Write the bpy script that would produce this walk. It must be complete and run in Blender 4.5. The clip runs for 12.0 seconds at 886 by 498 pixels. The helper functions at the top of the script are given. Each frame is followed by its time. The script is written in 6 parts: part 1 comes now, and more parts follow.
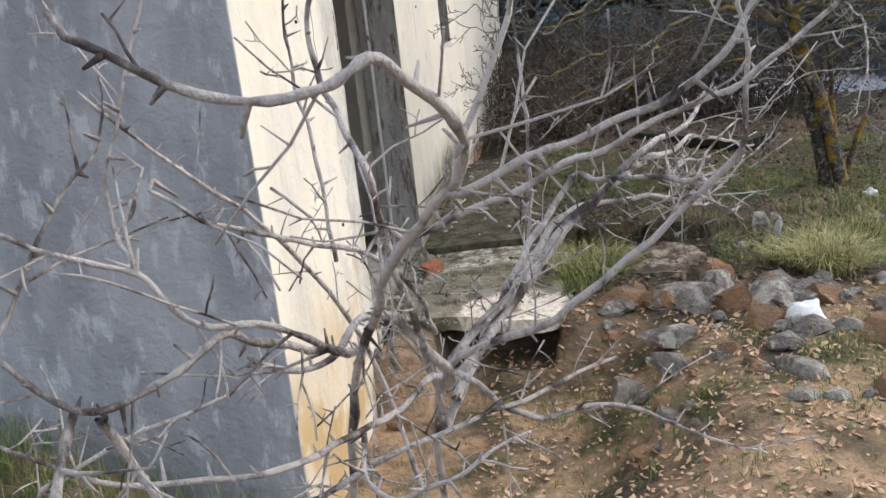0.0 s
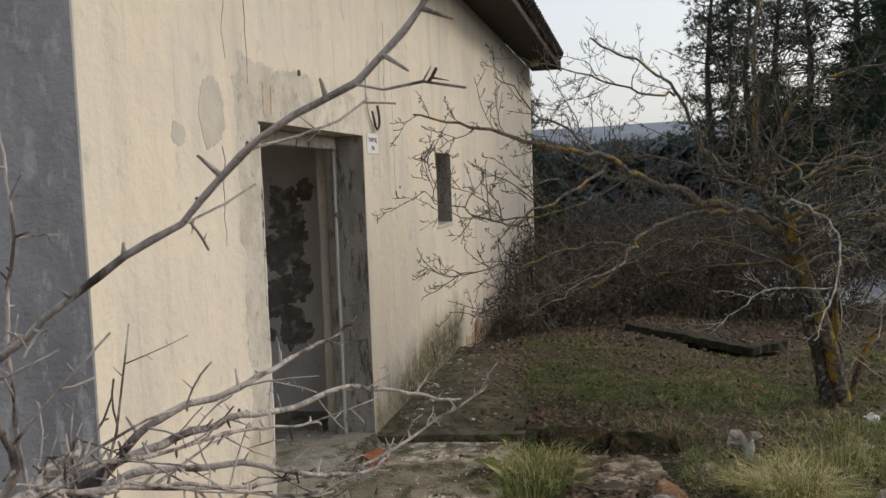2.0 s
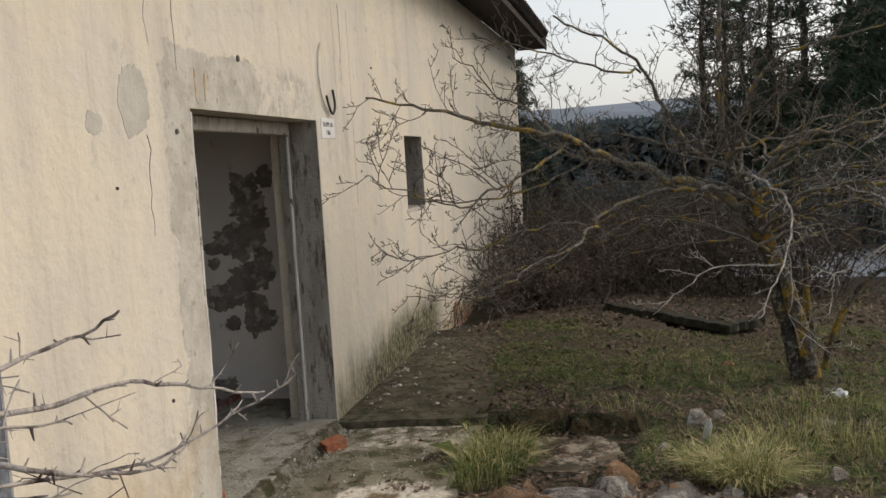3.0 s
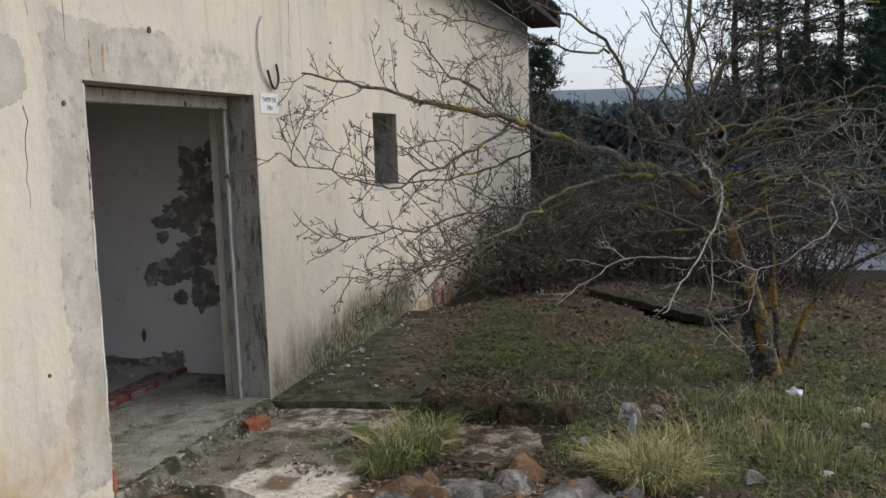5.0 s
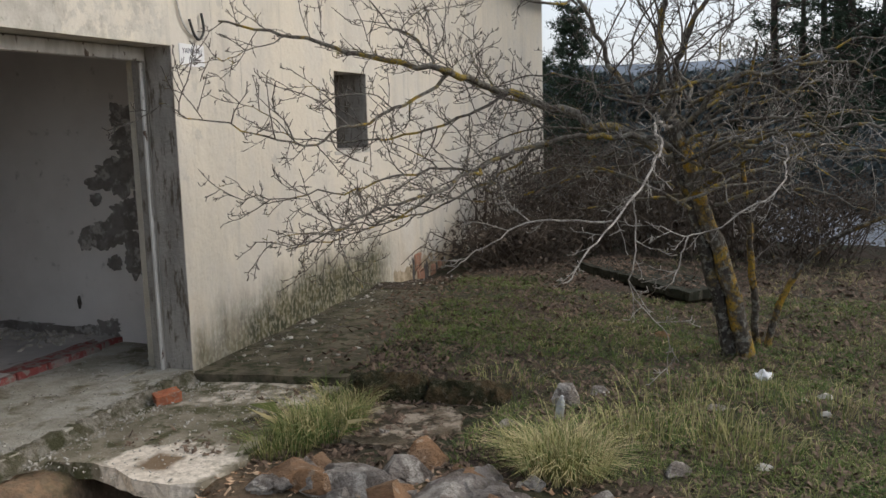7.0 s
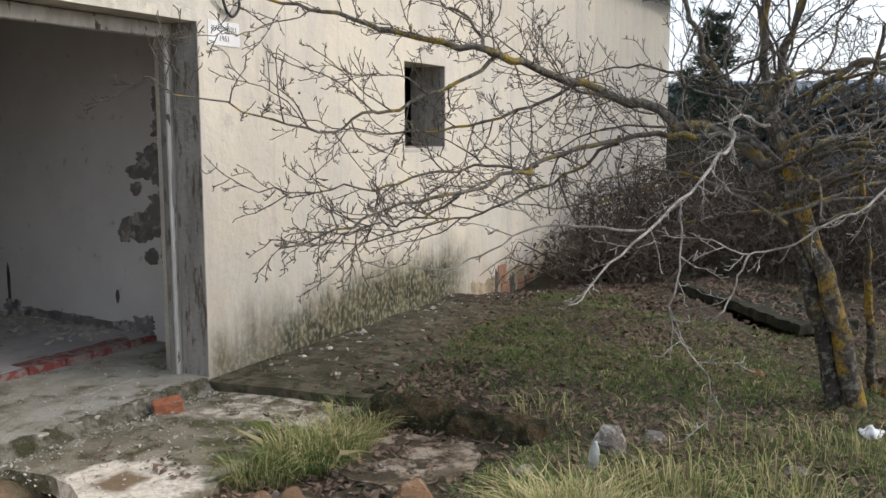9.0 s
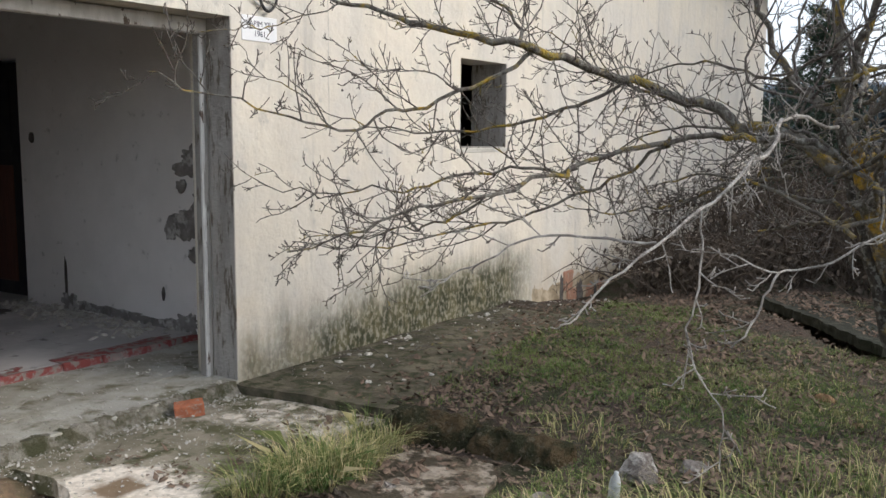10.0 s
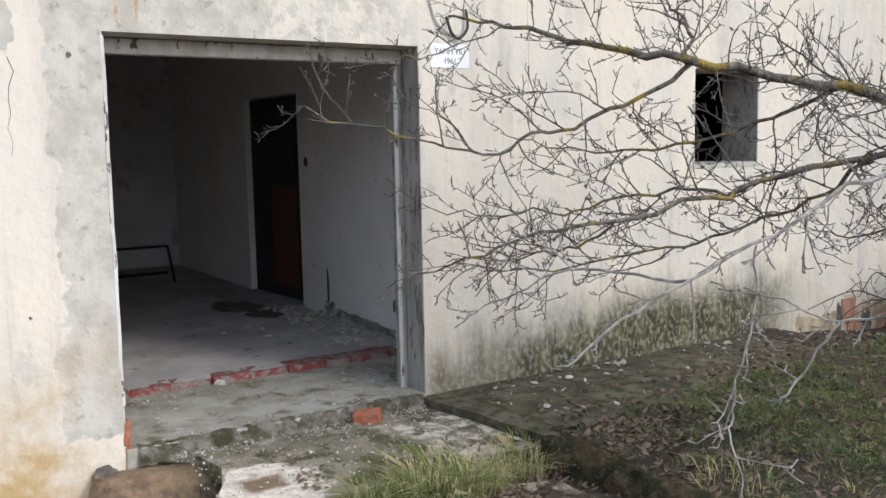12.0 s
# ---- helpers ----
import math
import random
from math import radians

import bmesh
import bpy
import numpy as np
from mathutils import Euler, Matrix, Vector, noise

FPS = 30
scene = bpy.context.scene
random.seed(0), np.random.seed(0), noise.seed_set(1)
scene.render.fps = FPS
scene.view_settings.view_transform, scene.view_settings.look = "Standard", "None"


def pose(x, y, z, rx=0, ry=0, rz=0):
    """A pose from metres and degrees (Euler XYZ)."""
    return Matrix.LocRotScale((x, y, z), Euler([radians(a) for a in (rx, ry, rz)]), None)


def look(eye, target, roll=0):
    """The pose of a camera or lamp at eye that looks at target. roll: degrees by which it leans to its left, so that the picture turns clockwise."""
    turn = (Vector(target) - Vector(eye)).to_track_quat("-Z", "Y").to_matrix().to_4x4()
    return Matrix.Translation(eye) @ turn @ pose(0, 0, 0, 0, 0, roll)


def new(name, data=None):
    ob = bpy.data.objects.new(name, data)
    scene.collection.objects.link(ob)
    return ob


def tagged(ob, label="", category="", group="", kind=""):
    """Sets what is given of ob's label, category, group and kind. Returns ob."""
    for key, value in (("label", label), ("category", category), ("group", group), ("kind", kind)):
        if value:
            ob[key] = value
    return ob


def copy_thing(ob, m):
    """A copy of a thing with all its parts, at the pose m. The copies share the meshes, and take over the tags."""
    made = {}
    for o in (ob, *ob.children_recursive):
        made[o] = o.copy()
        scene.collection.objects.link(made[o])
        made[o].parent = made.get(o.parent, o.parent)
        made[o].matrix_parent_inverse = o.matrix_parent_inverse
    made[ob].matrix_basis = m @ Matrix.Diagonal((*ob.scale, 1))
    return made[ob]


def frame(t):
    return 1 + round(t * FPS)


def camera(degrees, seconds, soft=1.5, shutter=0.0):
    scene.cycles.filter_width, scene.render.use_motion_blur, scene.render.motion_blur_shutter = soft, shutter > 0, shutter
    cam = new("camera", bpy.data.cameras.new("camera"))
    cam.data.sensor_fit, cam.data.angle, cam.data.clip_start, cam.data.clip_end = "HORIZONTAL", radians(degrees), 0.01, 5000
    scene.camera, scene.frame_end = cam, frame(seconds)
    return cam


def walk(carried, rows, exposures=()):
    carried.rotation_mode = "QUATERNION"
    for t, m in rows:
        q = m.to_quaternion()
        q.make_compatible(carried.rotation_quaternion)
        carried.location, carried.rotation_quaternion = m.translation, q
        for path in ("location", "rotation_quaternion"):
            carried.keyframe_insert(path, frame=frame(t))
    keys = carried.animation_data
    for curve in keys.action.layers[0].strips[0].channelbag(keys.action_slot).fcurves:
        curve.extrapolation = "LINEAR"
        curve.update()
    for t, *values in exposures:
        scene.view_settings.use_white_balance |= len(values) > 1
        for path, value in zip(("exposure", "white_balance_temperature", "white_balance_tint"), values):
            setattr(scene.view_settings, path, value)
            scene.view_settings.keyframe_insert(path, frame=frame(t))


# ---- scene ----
cam = camera(52.4, 12.0)
PATH = [
    (0, (1.157, -6.463, 1.763), (0.86, -4.557, 1.237), -6.5),
    (0.5, (1.329, -6.38, 1.763), (0.915, -4.454, 1.415), -5.9),
    (1, (1.487, -6.213, 1.762), (1.013, -4.285, 1.52), -4.4),
    (1.5, (1.622, -6.11, 1.774), (1.219, -4.16, 1.589), -3.1),
    (2, (1.828, -6.055, 1.787), (1.413, -4.104, 1.636), -2.1),
    (2.5, (2.027, -6.009, 1.791), (1.63, -4.056, 1.618), -2.2),
    (2.7, (2.085, -5.987, 1.776), (1.69, -4.034, 1.598), -2.9),
    (4.3, (2.582, -5.63, 1.768), (1.952, -3.747, 1.527), -2.7),
    (4.5, (2.69, -5.618, 1.761), (2.067, -3.732, 1.521), -2.4),
    (5, (2.857, -5.622, 1.757), (2.325, -3.709, 1.523), -1.9),
    (5.5, (2.962, -5.535, 1.686), (2.509, -3.6, 1.463), -0.1),
    (6, (3.116, -5.324, 1.664), (2.631, -3.399, 1.421), 0.1),
    (6.5, (3.287, -5.141, 1.63), (2.719, -3.24, 1.379), -1.4),
    (6.7, (3.374, -5.062, 1.622), (2.77, -3.175, 1.352), -1.6),
    (8.3, (3.593, -4.404, 1.485), (2.831, -2.58, 1.187), -1.7),
    (8.5, (3.638, -4.284, 1.468), (2.824, -2.478, 1.189), -1.5),
    (9, (3.746, -4.031, 1.472), (2.815, -2.279, 1.219), -0.1),
    (9.5, (3.825, -3.837, 1.444), (2.84, -2.119, 1.163), 1.9),
    (10, (3.938, -3.597, 1.469), (2.814, -1.962, 1.216), 0.4),
    (10.5, (4.153, -3.41, 1.483), (2.806, -1.948, 1.264), -1.1),
    (11, (4.43, -3.246, 1.537), (2.944, -1.929, 1.299), -1.3),
    (11.5, (4.553, -3.046, 1.519), (2.958, -1.862, 1.288), -0.5),
    (12, (4.659, -2.79, 1.522), (2.978, -1.731, 1.298), -1.2),
]
walk(cam, [(t, look(eye, target, roll)) for t, eye, target, roll in PATH],
     [(0.0, 0.9, 5950, 10), (0.5, 0.7, 5950, 10), (1.0, 0.30, 6050, 10), (1.5, 0.15, 6300, 10), (2.0, 0.12, 6600, 10), (2.7, 0.13, 6750, 10), (4.5, 0.22, 6100, 10), (5.5, 0.16, 6050, 10), (6.5, 0.19, 6200, 10), (8.5, 0.68, 6100, 10), (9.5, 0.68, 6050, 10), (10.5, 0.84, 5850, 10), (12.0, 0.83, 5700, 10)])

# ---------------------------------------------------------------- light
SUN_AZ, SUN_EL = 62.0, 34.0          # degrees clockwise from +y, degrees above the horizon
world = bpy.data.worlds.new("sky")
world.use_nodes = True
scene.world = world
sky = world.node_tree.nodes.new("ShaderNodeTexSky")
sky.sky_type, sky.sun_disc = "NISHITA", False
sky.sun_elevation, sky.sun_rotation = radians(SUN_EL), radians(SUN_AZ)
sky.air_density, sky.dust_density, sky.ozone_density = 1.0, 4.5, 1.0
haze = world.node_tree.nodes.new("ShaderNodeMix")     # thin bright cloud veil
haze.data_type = "RGBA"
haze.inputs["Factor"].default_value = 0.55
haze.inputs[7].default_value = (6.1, 6.25, 6.45, 1)
world.node_tree.links.new(sky.outputs[0], haze.inputs[6])
world.node_tree.links.new(haze.outputs[2], world.node_tree.nodes["Background"].inputs[0])
world.node_tree.nodes["Background"].inputs[1].default_value = 0.15
sun = new("sun", bpy.data.lights.new("sun", "SUN"))
sun.data.energy, sun.data.angle, sun.data.color = 0.88, radians(14), (1.0, 0.94, 0.85)
a, e = radians(SUN_AZ), radians(SUN_EL)
sun.matrix_world = look((0, 0, 30), (-30 * math.sin(a) * math.cos(e), -30 * math.cos(a) * math.cos(e), 30 - 30 * math.sin(e)))


# ---------------------------------------------------------------- materials
def shader(name, rough=0.9, metal=0.0):
    m = bpy.data.materials.new(name)
    m.use_nodes = True
    n, l = m.node_tree.nodes, m.node_tree.links
    p = n["Principled BSDF"]
    p.inputs["Roughness"].default_value, p.inputs["Metallic"].default_value = rough, metal
    p.inputs["Specular IOR Level"].default_value = 0.25
    return m, n, l, p


def spot(n, l, scale, lo, hi, detail=5.0, stretch=(1, 1, 1), where=None, seed=0.0):
    """A noise mask from 0 to 1 with soft limits lo and hi."""
    geo = n.new("ShaderNodeNewGeometry")
    mp = n.new("ShaderNodeMapping")
    mp.inputs["Scale"].default_value = stretch
    mp.inputs["Location"].default_value = (seed, seed * 1.7, seed * 0.6)
    l.new(where if where else geo.outputs["Position"], mp.inputs["Vector"])
    t = n.new("ShaderNodeTexNoise")
    t.inputs["Scale"].default_value, t.inputs["Detail"].default_value, t.inputs["Roughness"].default_value = scale, detail, 0.62
    l.new(mp.outputs[0], t.inputs["Vector"])
    r = n.new("ShaderNodeMapRange")
    r.interpolation_type = "SMOOTHSTEP"
    r.inputs["From Min"].default_value, r.inputs["From Max"].default_value = lo, hi
    l.new(t.outputs["Fac"], r.inputs["Value"])
    return r.outputs["Result"]


def blend(n, l, fac, a, b):
    x = n.new("ShaderNodeMix")
    x.data_type = "RGBA"
    if isinstance(fac, float):
        x.inputs["Factor"].default_value = fac
    else:
        l.new(fac, x.inputs["Factor"])
    for s, v in ((6, a), (7, b)):
        if isinstance(v, tuple):
            x.inputs[s].default_value = (*v, 1)
        else:
            l.new(v, x.inputs[s])
    return x.outputs[2]


def calc(n, l, op, a, b):
    x = n.new("ShaderNodeMath")
    x.operation, x.use_clamp = op, True
    for i, v in ((0, a), (1, b)):
        if isinstance(v, (int, float)):
            x.inputs[i].default_value = v
        else:
            l.new(v, x.inputs[i])
    return x.outputs[0]


def relief(n, l, p, height, strength=0.5, distance=0.01):
    b = n.new("ShaderNodeBump")
    b.inputs["Strength"].default_value, b.inputs["Distance"].default_value = strength, distance
    l.new(height, b.inputs["Height"])
    l.new(b.outputs[0], p.inputs["Normal"])


def axis_ramp(n, l, axis, lo, hi):
    geo = n.new("ShaderNodeNewGeometry")
    s = n.new("ShaderNodeSeparateXYZ")
    l.new(geo.outputs["Position"], s.inputs[0])
    r = n.new("ShaderNodeMapRange")
    r.interpolation_type = "SMOOTHSTEP"
    r.inputs["From Min"].default_value, r.inputs["From Max"].default_value = lo, hi
    l.new(s.outputs[axis], r.inputs["Value"])
    return r.outputs["Result"]


def mottled(name, c1, c2, scale=6.0, rough=0.9, bump=0.4, c3=None, scale3=30.0, depth=0.006, metal=0.0, lo=0.38, hi=0.62, lo3=0.52, hi3=0.66, stretch=(1, 1, 1), vary=0.0):
    m, n, l, p = shader(name, rough, metal)
    col = blend(n, l, spot(n, l, scale, lo, hi, stretch=stretch), c1, c2)
    if c3:
        col = blend(n, l, spot(n, l, scale3, lo3, hi3, stretch=stretch, seed=3.0), col, c3)
    if vary:
        info = n.new("ShaderNodeObjectInfo")
        g = n.new("ShaderNodeNewGeometry")
        k = calc(n, l, "ADD", info.outputs["Random"], g.outputs["Random Per Island"])
        k = calc(n, l, "MULTIPLY", calc(n, l, "SUBTRACT", k, 0.2), vary)
        col = blend(n, l, k, col, c2)
    l.new(col, p.inputs["Base Color"])
    if bump:
        relief(n, l, p, spot(n, l, scale * 7, 0.2, 0.8, 8.0), bump, depth)
    return m


def warped(n, l, scale, amount, seed=0.0, stretch=(1, 1, 1)):
    """World place shifted by noise, as three sockets: gives ragged outlines to stained areas."""
    geo = n.new("ShaderNodeNewGeometry")
    mp = n.new("ShaderNodeMapping")
    mp.inputs["Scale"].default_value = stretch
    mp.inputs["Location"].default_value = (seed, seed * 0.7, seed * 1.3)
    l.new(geo.outputs["Position"], mp.inputs["Vector"])
    t = n.new("ShaderNodeTexNoise")
    t.inputs["Scale"].default_value, t.inputs["Detail"].default_value, t.inputs["Roughness"].default_value = scale, 7.0, 0.6
    l.new(mp.outputs[0], t.inputs["Vector"])
    shift = n.new("ShaderNodeVectorMath")
    shift.operation = "MULTIPLY_ADD"
    l.new(t.outputs["Color"], shift.inputs[0])
    shift.inputs[1].default_value = (amount, amount, amount)
    add = n.new("ShaderNodeVectorMath")
    add.operation = "ADD"
    add.inputs[1].default_value = (-amount / 2, -amount / 2, -amount / 2)
    l.new(geo.outputs["Position"], add.inputs[0])
    l.new(add.outputs[0], shift.inputs[2])
    out = n.new("ShaderNodeSeparateXYZ")
    l.new(shift.outputs[0], out.inputs[0])
    return out.outputs


def between(n, l, value, lo, hi, soft):
    """1 where lo < value < hi, with soft limits."""
    masks = []
    for a, b in ((lo - soft, lo + soft), (hi + soft, hi - soft)):
        r = n.new("ShaderNodeMapRange")
        r.interpolation_type = "SMOOTHSTEP"
        r.inputs["From Min"].default_value, r.inputs["From Max"].default_value = min(a, b), max(a, b)
        if a > b:
            r.inputs["To Min"].default_value, r.inputs["To Max"].default_value = 1.0, 0.0
        l.new(value, r.inputs["Value"])
        masks.append(r.outputs["Result"])
    return calc(n, l, "MULTIPLY", masks[0], masks[1])


def area(n, l, at, y0, y1, z0, z1, soft):
    return calc(n, l, "MULTIPLY", between(n, l, at[1], y0, y1, soft), between(n, l, at[2], z0, z1, soft))


def plaster_material():
    """Cream lime paint on old render: bare cement repairs, rain streaks, algae and damp on the foot of the wall."""
    m, n, l, p = shader("cream_plaster", 0.92)
    col = blend(n, l, spot(n, l, 1.6, 0.35, 0.65), (0.70, 0.64, 0.525), (0.64, 0.60, 0.52))
    col = blend(n, l, calc(n, l, "MULTIPLY", spot(n, l, 1.5, 0.48, 0.72, stretch=(1.5, 1.5, 0.3), seed=5.0), 0.40), col, (0.42, 0.395, 0.345))
    col = blend(n, l, calc(n, l, "MULTIPLY", spot(n, l, 4.0, 0.56, 0.70, 8.0, stretch=(1, 2.2, 0.12), seed=31.0), 0.42), col, (0.40, 0.385, 0.34))
    col = blend(n, l, calc(n, l, "MULTIPLY", spot(n, l, 5.0, 0.6, 0.68, 8.0, seed=9.0), 0.5), col, (0.44, 0.42, 0.37))
    col = blend(n, l, calc(n, l, "MULTIPLY", spot(n, l, 40.0, 0.66, 0.72, 6.0, seed=2.0), 0.6), col, (0.30, 0.27, 0.22))
    # bare cement round the doorway
    at = warped(n, l, 5.0, 0.30, 3.0)
    lintel = calc(n, l, "MULTIPLY", area(n, l, at, -2.0, -0.95, 2.05, 2.42, 0.012), calc(n, l, "ADD", spot(n, l, 5.0, 0.30, 0.42, 7.0, seed=41.0), 0.35))
    blotch = calc(n, l, "MULTIPLY", area(n, l, at, -1.0, -0.05, 2.05, 2.40, 0.05), calc(n, l, "MULTIPLY", spot(n, l, 7.0, 0.46, 0.56, 7.0, seed=44.0), 0.8))
    jamb = area(n, l, at, -2.06, -1.7, 0.10, 2.3, 0.012)
    bare = calc(n, l, "MAXIMUM", calc(n, l, "MAXIMUM", lintel, blotch), jamb)
    cement = blend(n, l, spot(n, l, 6.0, 0.4, 0.62, 8.0, seed=17.0), (0.54, 0.515, 0.455), (0.43, 0.405, 0.35))
    cement = blend(n, l, calc(n, l, "MULTIPLY", spot(n, l, 16.0, 0.58, 0.66, 8.0, seed=23.0), 0.7), cement, (0.30, 0.275, 0.225))
    col = blend(n, l, bare, col, cement)
    # damp ochre foot
    damp = calc(n, l, "SUBTRACT", 1.0, axis_ramp(n, l, 2, 0.05, 0.75))
    ochre = calc(n, l, "MULTIPLY", damp, calc(n, l, "ADD", spot(n, l, 2.5, 0.40, 0.66, seed=12.0), calc(n, l, "MULTIPLY", calc(n, l, "SUBTRACT", 1.0, axis_ramp(n, l, 1, -2.9, -2.0)), 0.45)))
    ochre = calc(n, l, "MULTIPLY", ochre, calc(n, l, "SUBTRACT", 1.0, calc(n, l, "MULTIPLY", axis_ramp(n, l, 1, -0.3, 0.3), 0.7)))
    col = blend(n, l, calc(n, l, "MULTIPLY", ochre, 0.9), col, (0.42, 0.29, 0.12))
    # render fallen at the far foot of the wall
    at2 = warped(n, l, 3.5, 0.5, 9.0)
    fallen = area(n, l, at2, 3.6, 6.2, -0.6, 0.06, 0.012)
    col = blend(n, l, fallen, col, blend(n, l, spot(n, l, 7.0, 0.4, 0.6, 7.0, seed=8.0), (0.50, 0.41, 0.29), (0.30, 0.235, 0.15)))
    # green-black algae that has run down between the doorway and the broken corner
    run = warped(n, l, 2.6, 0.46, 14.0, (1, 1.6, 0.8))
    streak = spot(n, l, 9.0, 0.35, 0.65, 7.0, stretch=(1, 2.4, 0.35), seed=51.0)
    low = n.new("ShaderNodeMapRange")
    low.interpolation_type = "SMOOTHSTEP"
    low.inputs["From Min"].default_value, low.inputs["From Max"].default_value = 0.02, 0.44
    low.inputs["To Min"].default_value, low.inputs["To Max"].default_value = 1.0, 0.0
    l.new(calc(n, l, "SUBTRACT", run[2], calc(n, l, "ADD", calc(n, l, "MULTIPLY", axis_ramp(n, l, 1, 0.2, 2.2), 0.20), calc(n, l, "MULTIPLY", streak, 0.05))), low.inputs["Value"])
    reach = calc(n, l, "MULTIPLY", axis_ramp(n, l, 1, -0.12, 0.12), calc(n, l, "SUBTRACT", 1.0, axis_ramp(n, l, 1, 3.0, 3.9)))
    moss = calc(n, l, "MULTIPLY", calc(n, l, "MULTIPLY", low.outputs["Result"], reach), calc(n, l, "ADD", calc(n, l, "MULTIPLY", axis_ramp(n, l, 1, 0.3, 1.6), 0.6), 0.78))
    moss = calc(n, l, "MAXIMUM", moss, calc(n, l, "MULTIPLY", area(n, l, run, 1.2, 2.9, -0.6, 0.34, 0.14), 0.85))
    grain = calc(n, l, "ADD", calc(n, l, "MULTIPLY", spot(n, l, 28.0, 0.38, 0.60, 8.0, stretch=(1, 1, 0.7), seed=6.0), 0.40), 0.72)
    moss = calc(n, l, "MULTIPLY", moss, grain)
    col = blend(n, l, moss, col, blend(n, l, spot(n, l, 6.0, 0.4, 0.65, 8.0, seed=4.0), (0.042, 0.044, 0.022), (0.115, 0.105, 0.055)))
    l.new(col, p.inputs["Base Color"])
    high = calc(n, l, "ADD", calc(n, l, "MULTIPLY", spot(n, l, 11.0, 0.2, 0.8, 10.0), 0.7), calc(n, l, "MULTIPLY", calc(n, l, "SUBTRACT", 1.0, calc(n, l, "MAXIMUM", bare, fallen)), 0.3))
    relief(n, l, p, high, 0.7, 0.012)
    return m


def apron_material():
    """Broken yard concrete with dried lime, a brown puddle mark, moss and dirt."""
    m, n, l, p = shader("stained_apron_concrete", 0.93)
    col = blend(n, l, spot(n, l, 4.5, 0.38, 0.62, 8.0), (0.27, 0.24, 0.18), (0.17, 0.15, 0.105))
    col = blend(n, l, spot(n, l, 7.0, 0.47, 0.60, 9.0, seed=3.0), col, (0.085, 0.082, 0.040))
    at = warped(n, l, 3.2, 0.62, 5.0)

    def pool(x0, x1, y0, y1, soft):
        return calc(n, l, "MULTIPLY", between(n, l, at[0], x0, x1, soft), between(n, l, at[1], y0, y1, soft))

    lime = calc(n, l, "MAXIMUM", pool(0.42, 1.02, -1.75, -1.10, 0.03), calc(n, l, "MULTIPLY", pool(0.22, 1.0, -0.42, 0.15, 0.08), calc(n, l, "MULTIPLY", spot(n, l, 8.0, 0.44, 0.58, 8.0, seed=61.0), 0.8)))
    lime = calc(n, l, "MULTIPLY", lime, calc(n, l, "ADD", spot(n, l, 18.0, 0.38, 0.50, 9.0, seed=12.0), 0.55))
    col = blend(n, l, lime, col, blend(n, l, spot(n, l, 30.0, 0.4, 0.6, 7.0, seed=2.0), (0.74, 0.665, 0.56), (0.56, 0.495, 0.405)))
    at = warped(n, l, 9.0, 0.10, 7.0)
    col = blend(n, l, calc(n, l, "MULTIPLY", pool(0.60, 0.79, -1.43, -1.22, 0.035), 0.95), col, (0.17, 0.115, 0.065))
    col = blend(n, l, pool(0.78, 0.98, -0.70, -0.50, 0.05), col, (0.045, 0.038, 0.028))
    col = blend(n, l, spot(n, l, 70.0, 0.66, 0.70, 5.0, seed=29.0), col, (0.62, 0.59, 0.53))
    l.new(col, p.inputs["Base Color"])
    relief(n, l, p, spot(n, l, 26.0, 0.2, 0.8, 9.0), 0.6, 0.008)
    return m


PLASTER, APRON = plaster_material(), apron_material()
# gable paint is greyed and darkened to carry the shade on that side
GABLE = mottled("shade_grey_gable_paint", (0.345, 0.348, 0.357), (0.255, 0.258, 0.27), 2.2, 0.95, 0.9, (0.43, 0.435, 0.44), 9.0, 0.012, lo3=0.54, hi3=0.66, stretch=(1.4, 1.4, 0.55))
CEMENT = mottled("bare_cement", (0.53, 0.51, 0.45), (0.455, 0.435, 0.38), 3.0, 0.95, 0.55, (0.37, 0.345, 0.295), 8.0, 0.007, lo3=0.56, hi3=0.74)
REVEAL = mottled("weathered_reveal", (0.38, 0.355, 0.32), (0.28, 0.262, 0.235), 5.0, 0.95, 0.7, (0.14, 0.12, 0.095), 17.0, 0.008, stretch=(1.6, 1.6, 0.4))
RUST = mottled("rust_stain", (0.40, 0.25, 0.12), (0.50, 0.42, 0.30), 20.0, 0.95, 0.3)
# whitewash darkened so the deep walls carry the room's dimness in their colour
DIMWASH = mottled("dimmed_whitewash", (0.74, 0.71, 0.70), (0.62, 0.60, 0.59), 1.2, 0.95, 0.3, (0.40, 0.38, 0.375), 3.0, 0.005, lo3=0.52, hi3=0.75)
INNER = mottled("inner_whitewash", (0.90, 0.87, 0.84), (0.84, 0.81, 0.78), 1.7, 0.95, 0.3, (0.56, 0.54, 0.51), 9.0, 0.005, lo3=0.62, hi3=0.75)
# dark inside pocks, cracks and holes, given as a colour
HOLEDARK = mottled("painted_hole_dark", (0.10, 0.09, 0.08), (0.16, 0.145, 0.125), 9.0, 0.95, 0.8, (0.07, 0.06, 0.055), 25.0)
FLOOR_IN = mottled("dusty_floor", (0.50, 0.475, 0.45), (0.38, 0.36, 0.34), 2.0, 0.9, 0.4, (0.16, 0.15, 0.145), 6.0, 0.006, lo3=0.6, hi3=0.72)
DUSTY = mottled("dusty_pale_concrete", (0.42, 0.40, 0.345), (0.30, 0.28, 0.22), 3.0, 0.93, 0.7, (0.17, 0.155, 0.10), 5.0, 0.012, lo3=0.50, hi3=0.68)
PEELIN = mottled("peeled_inner_render", (0.32, 0.30, 0.28), (0.22, 0.205, 0.19), 8.0, 0.95, 0.8, (0.58, 0.56, 0.53), 12.0, lo3=0.50)
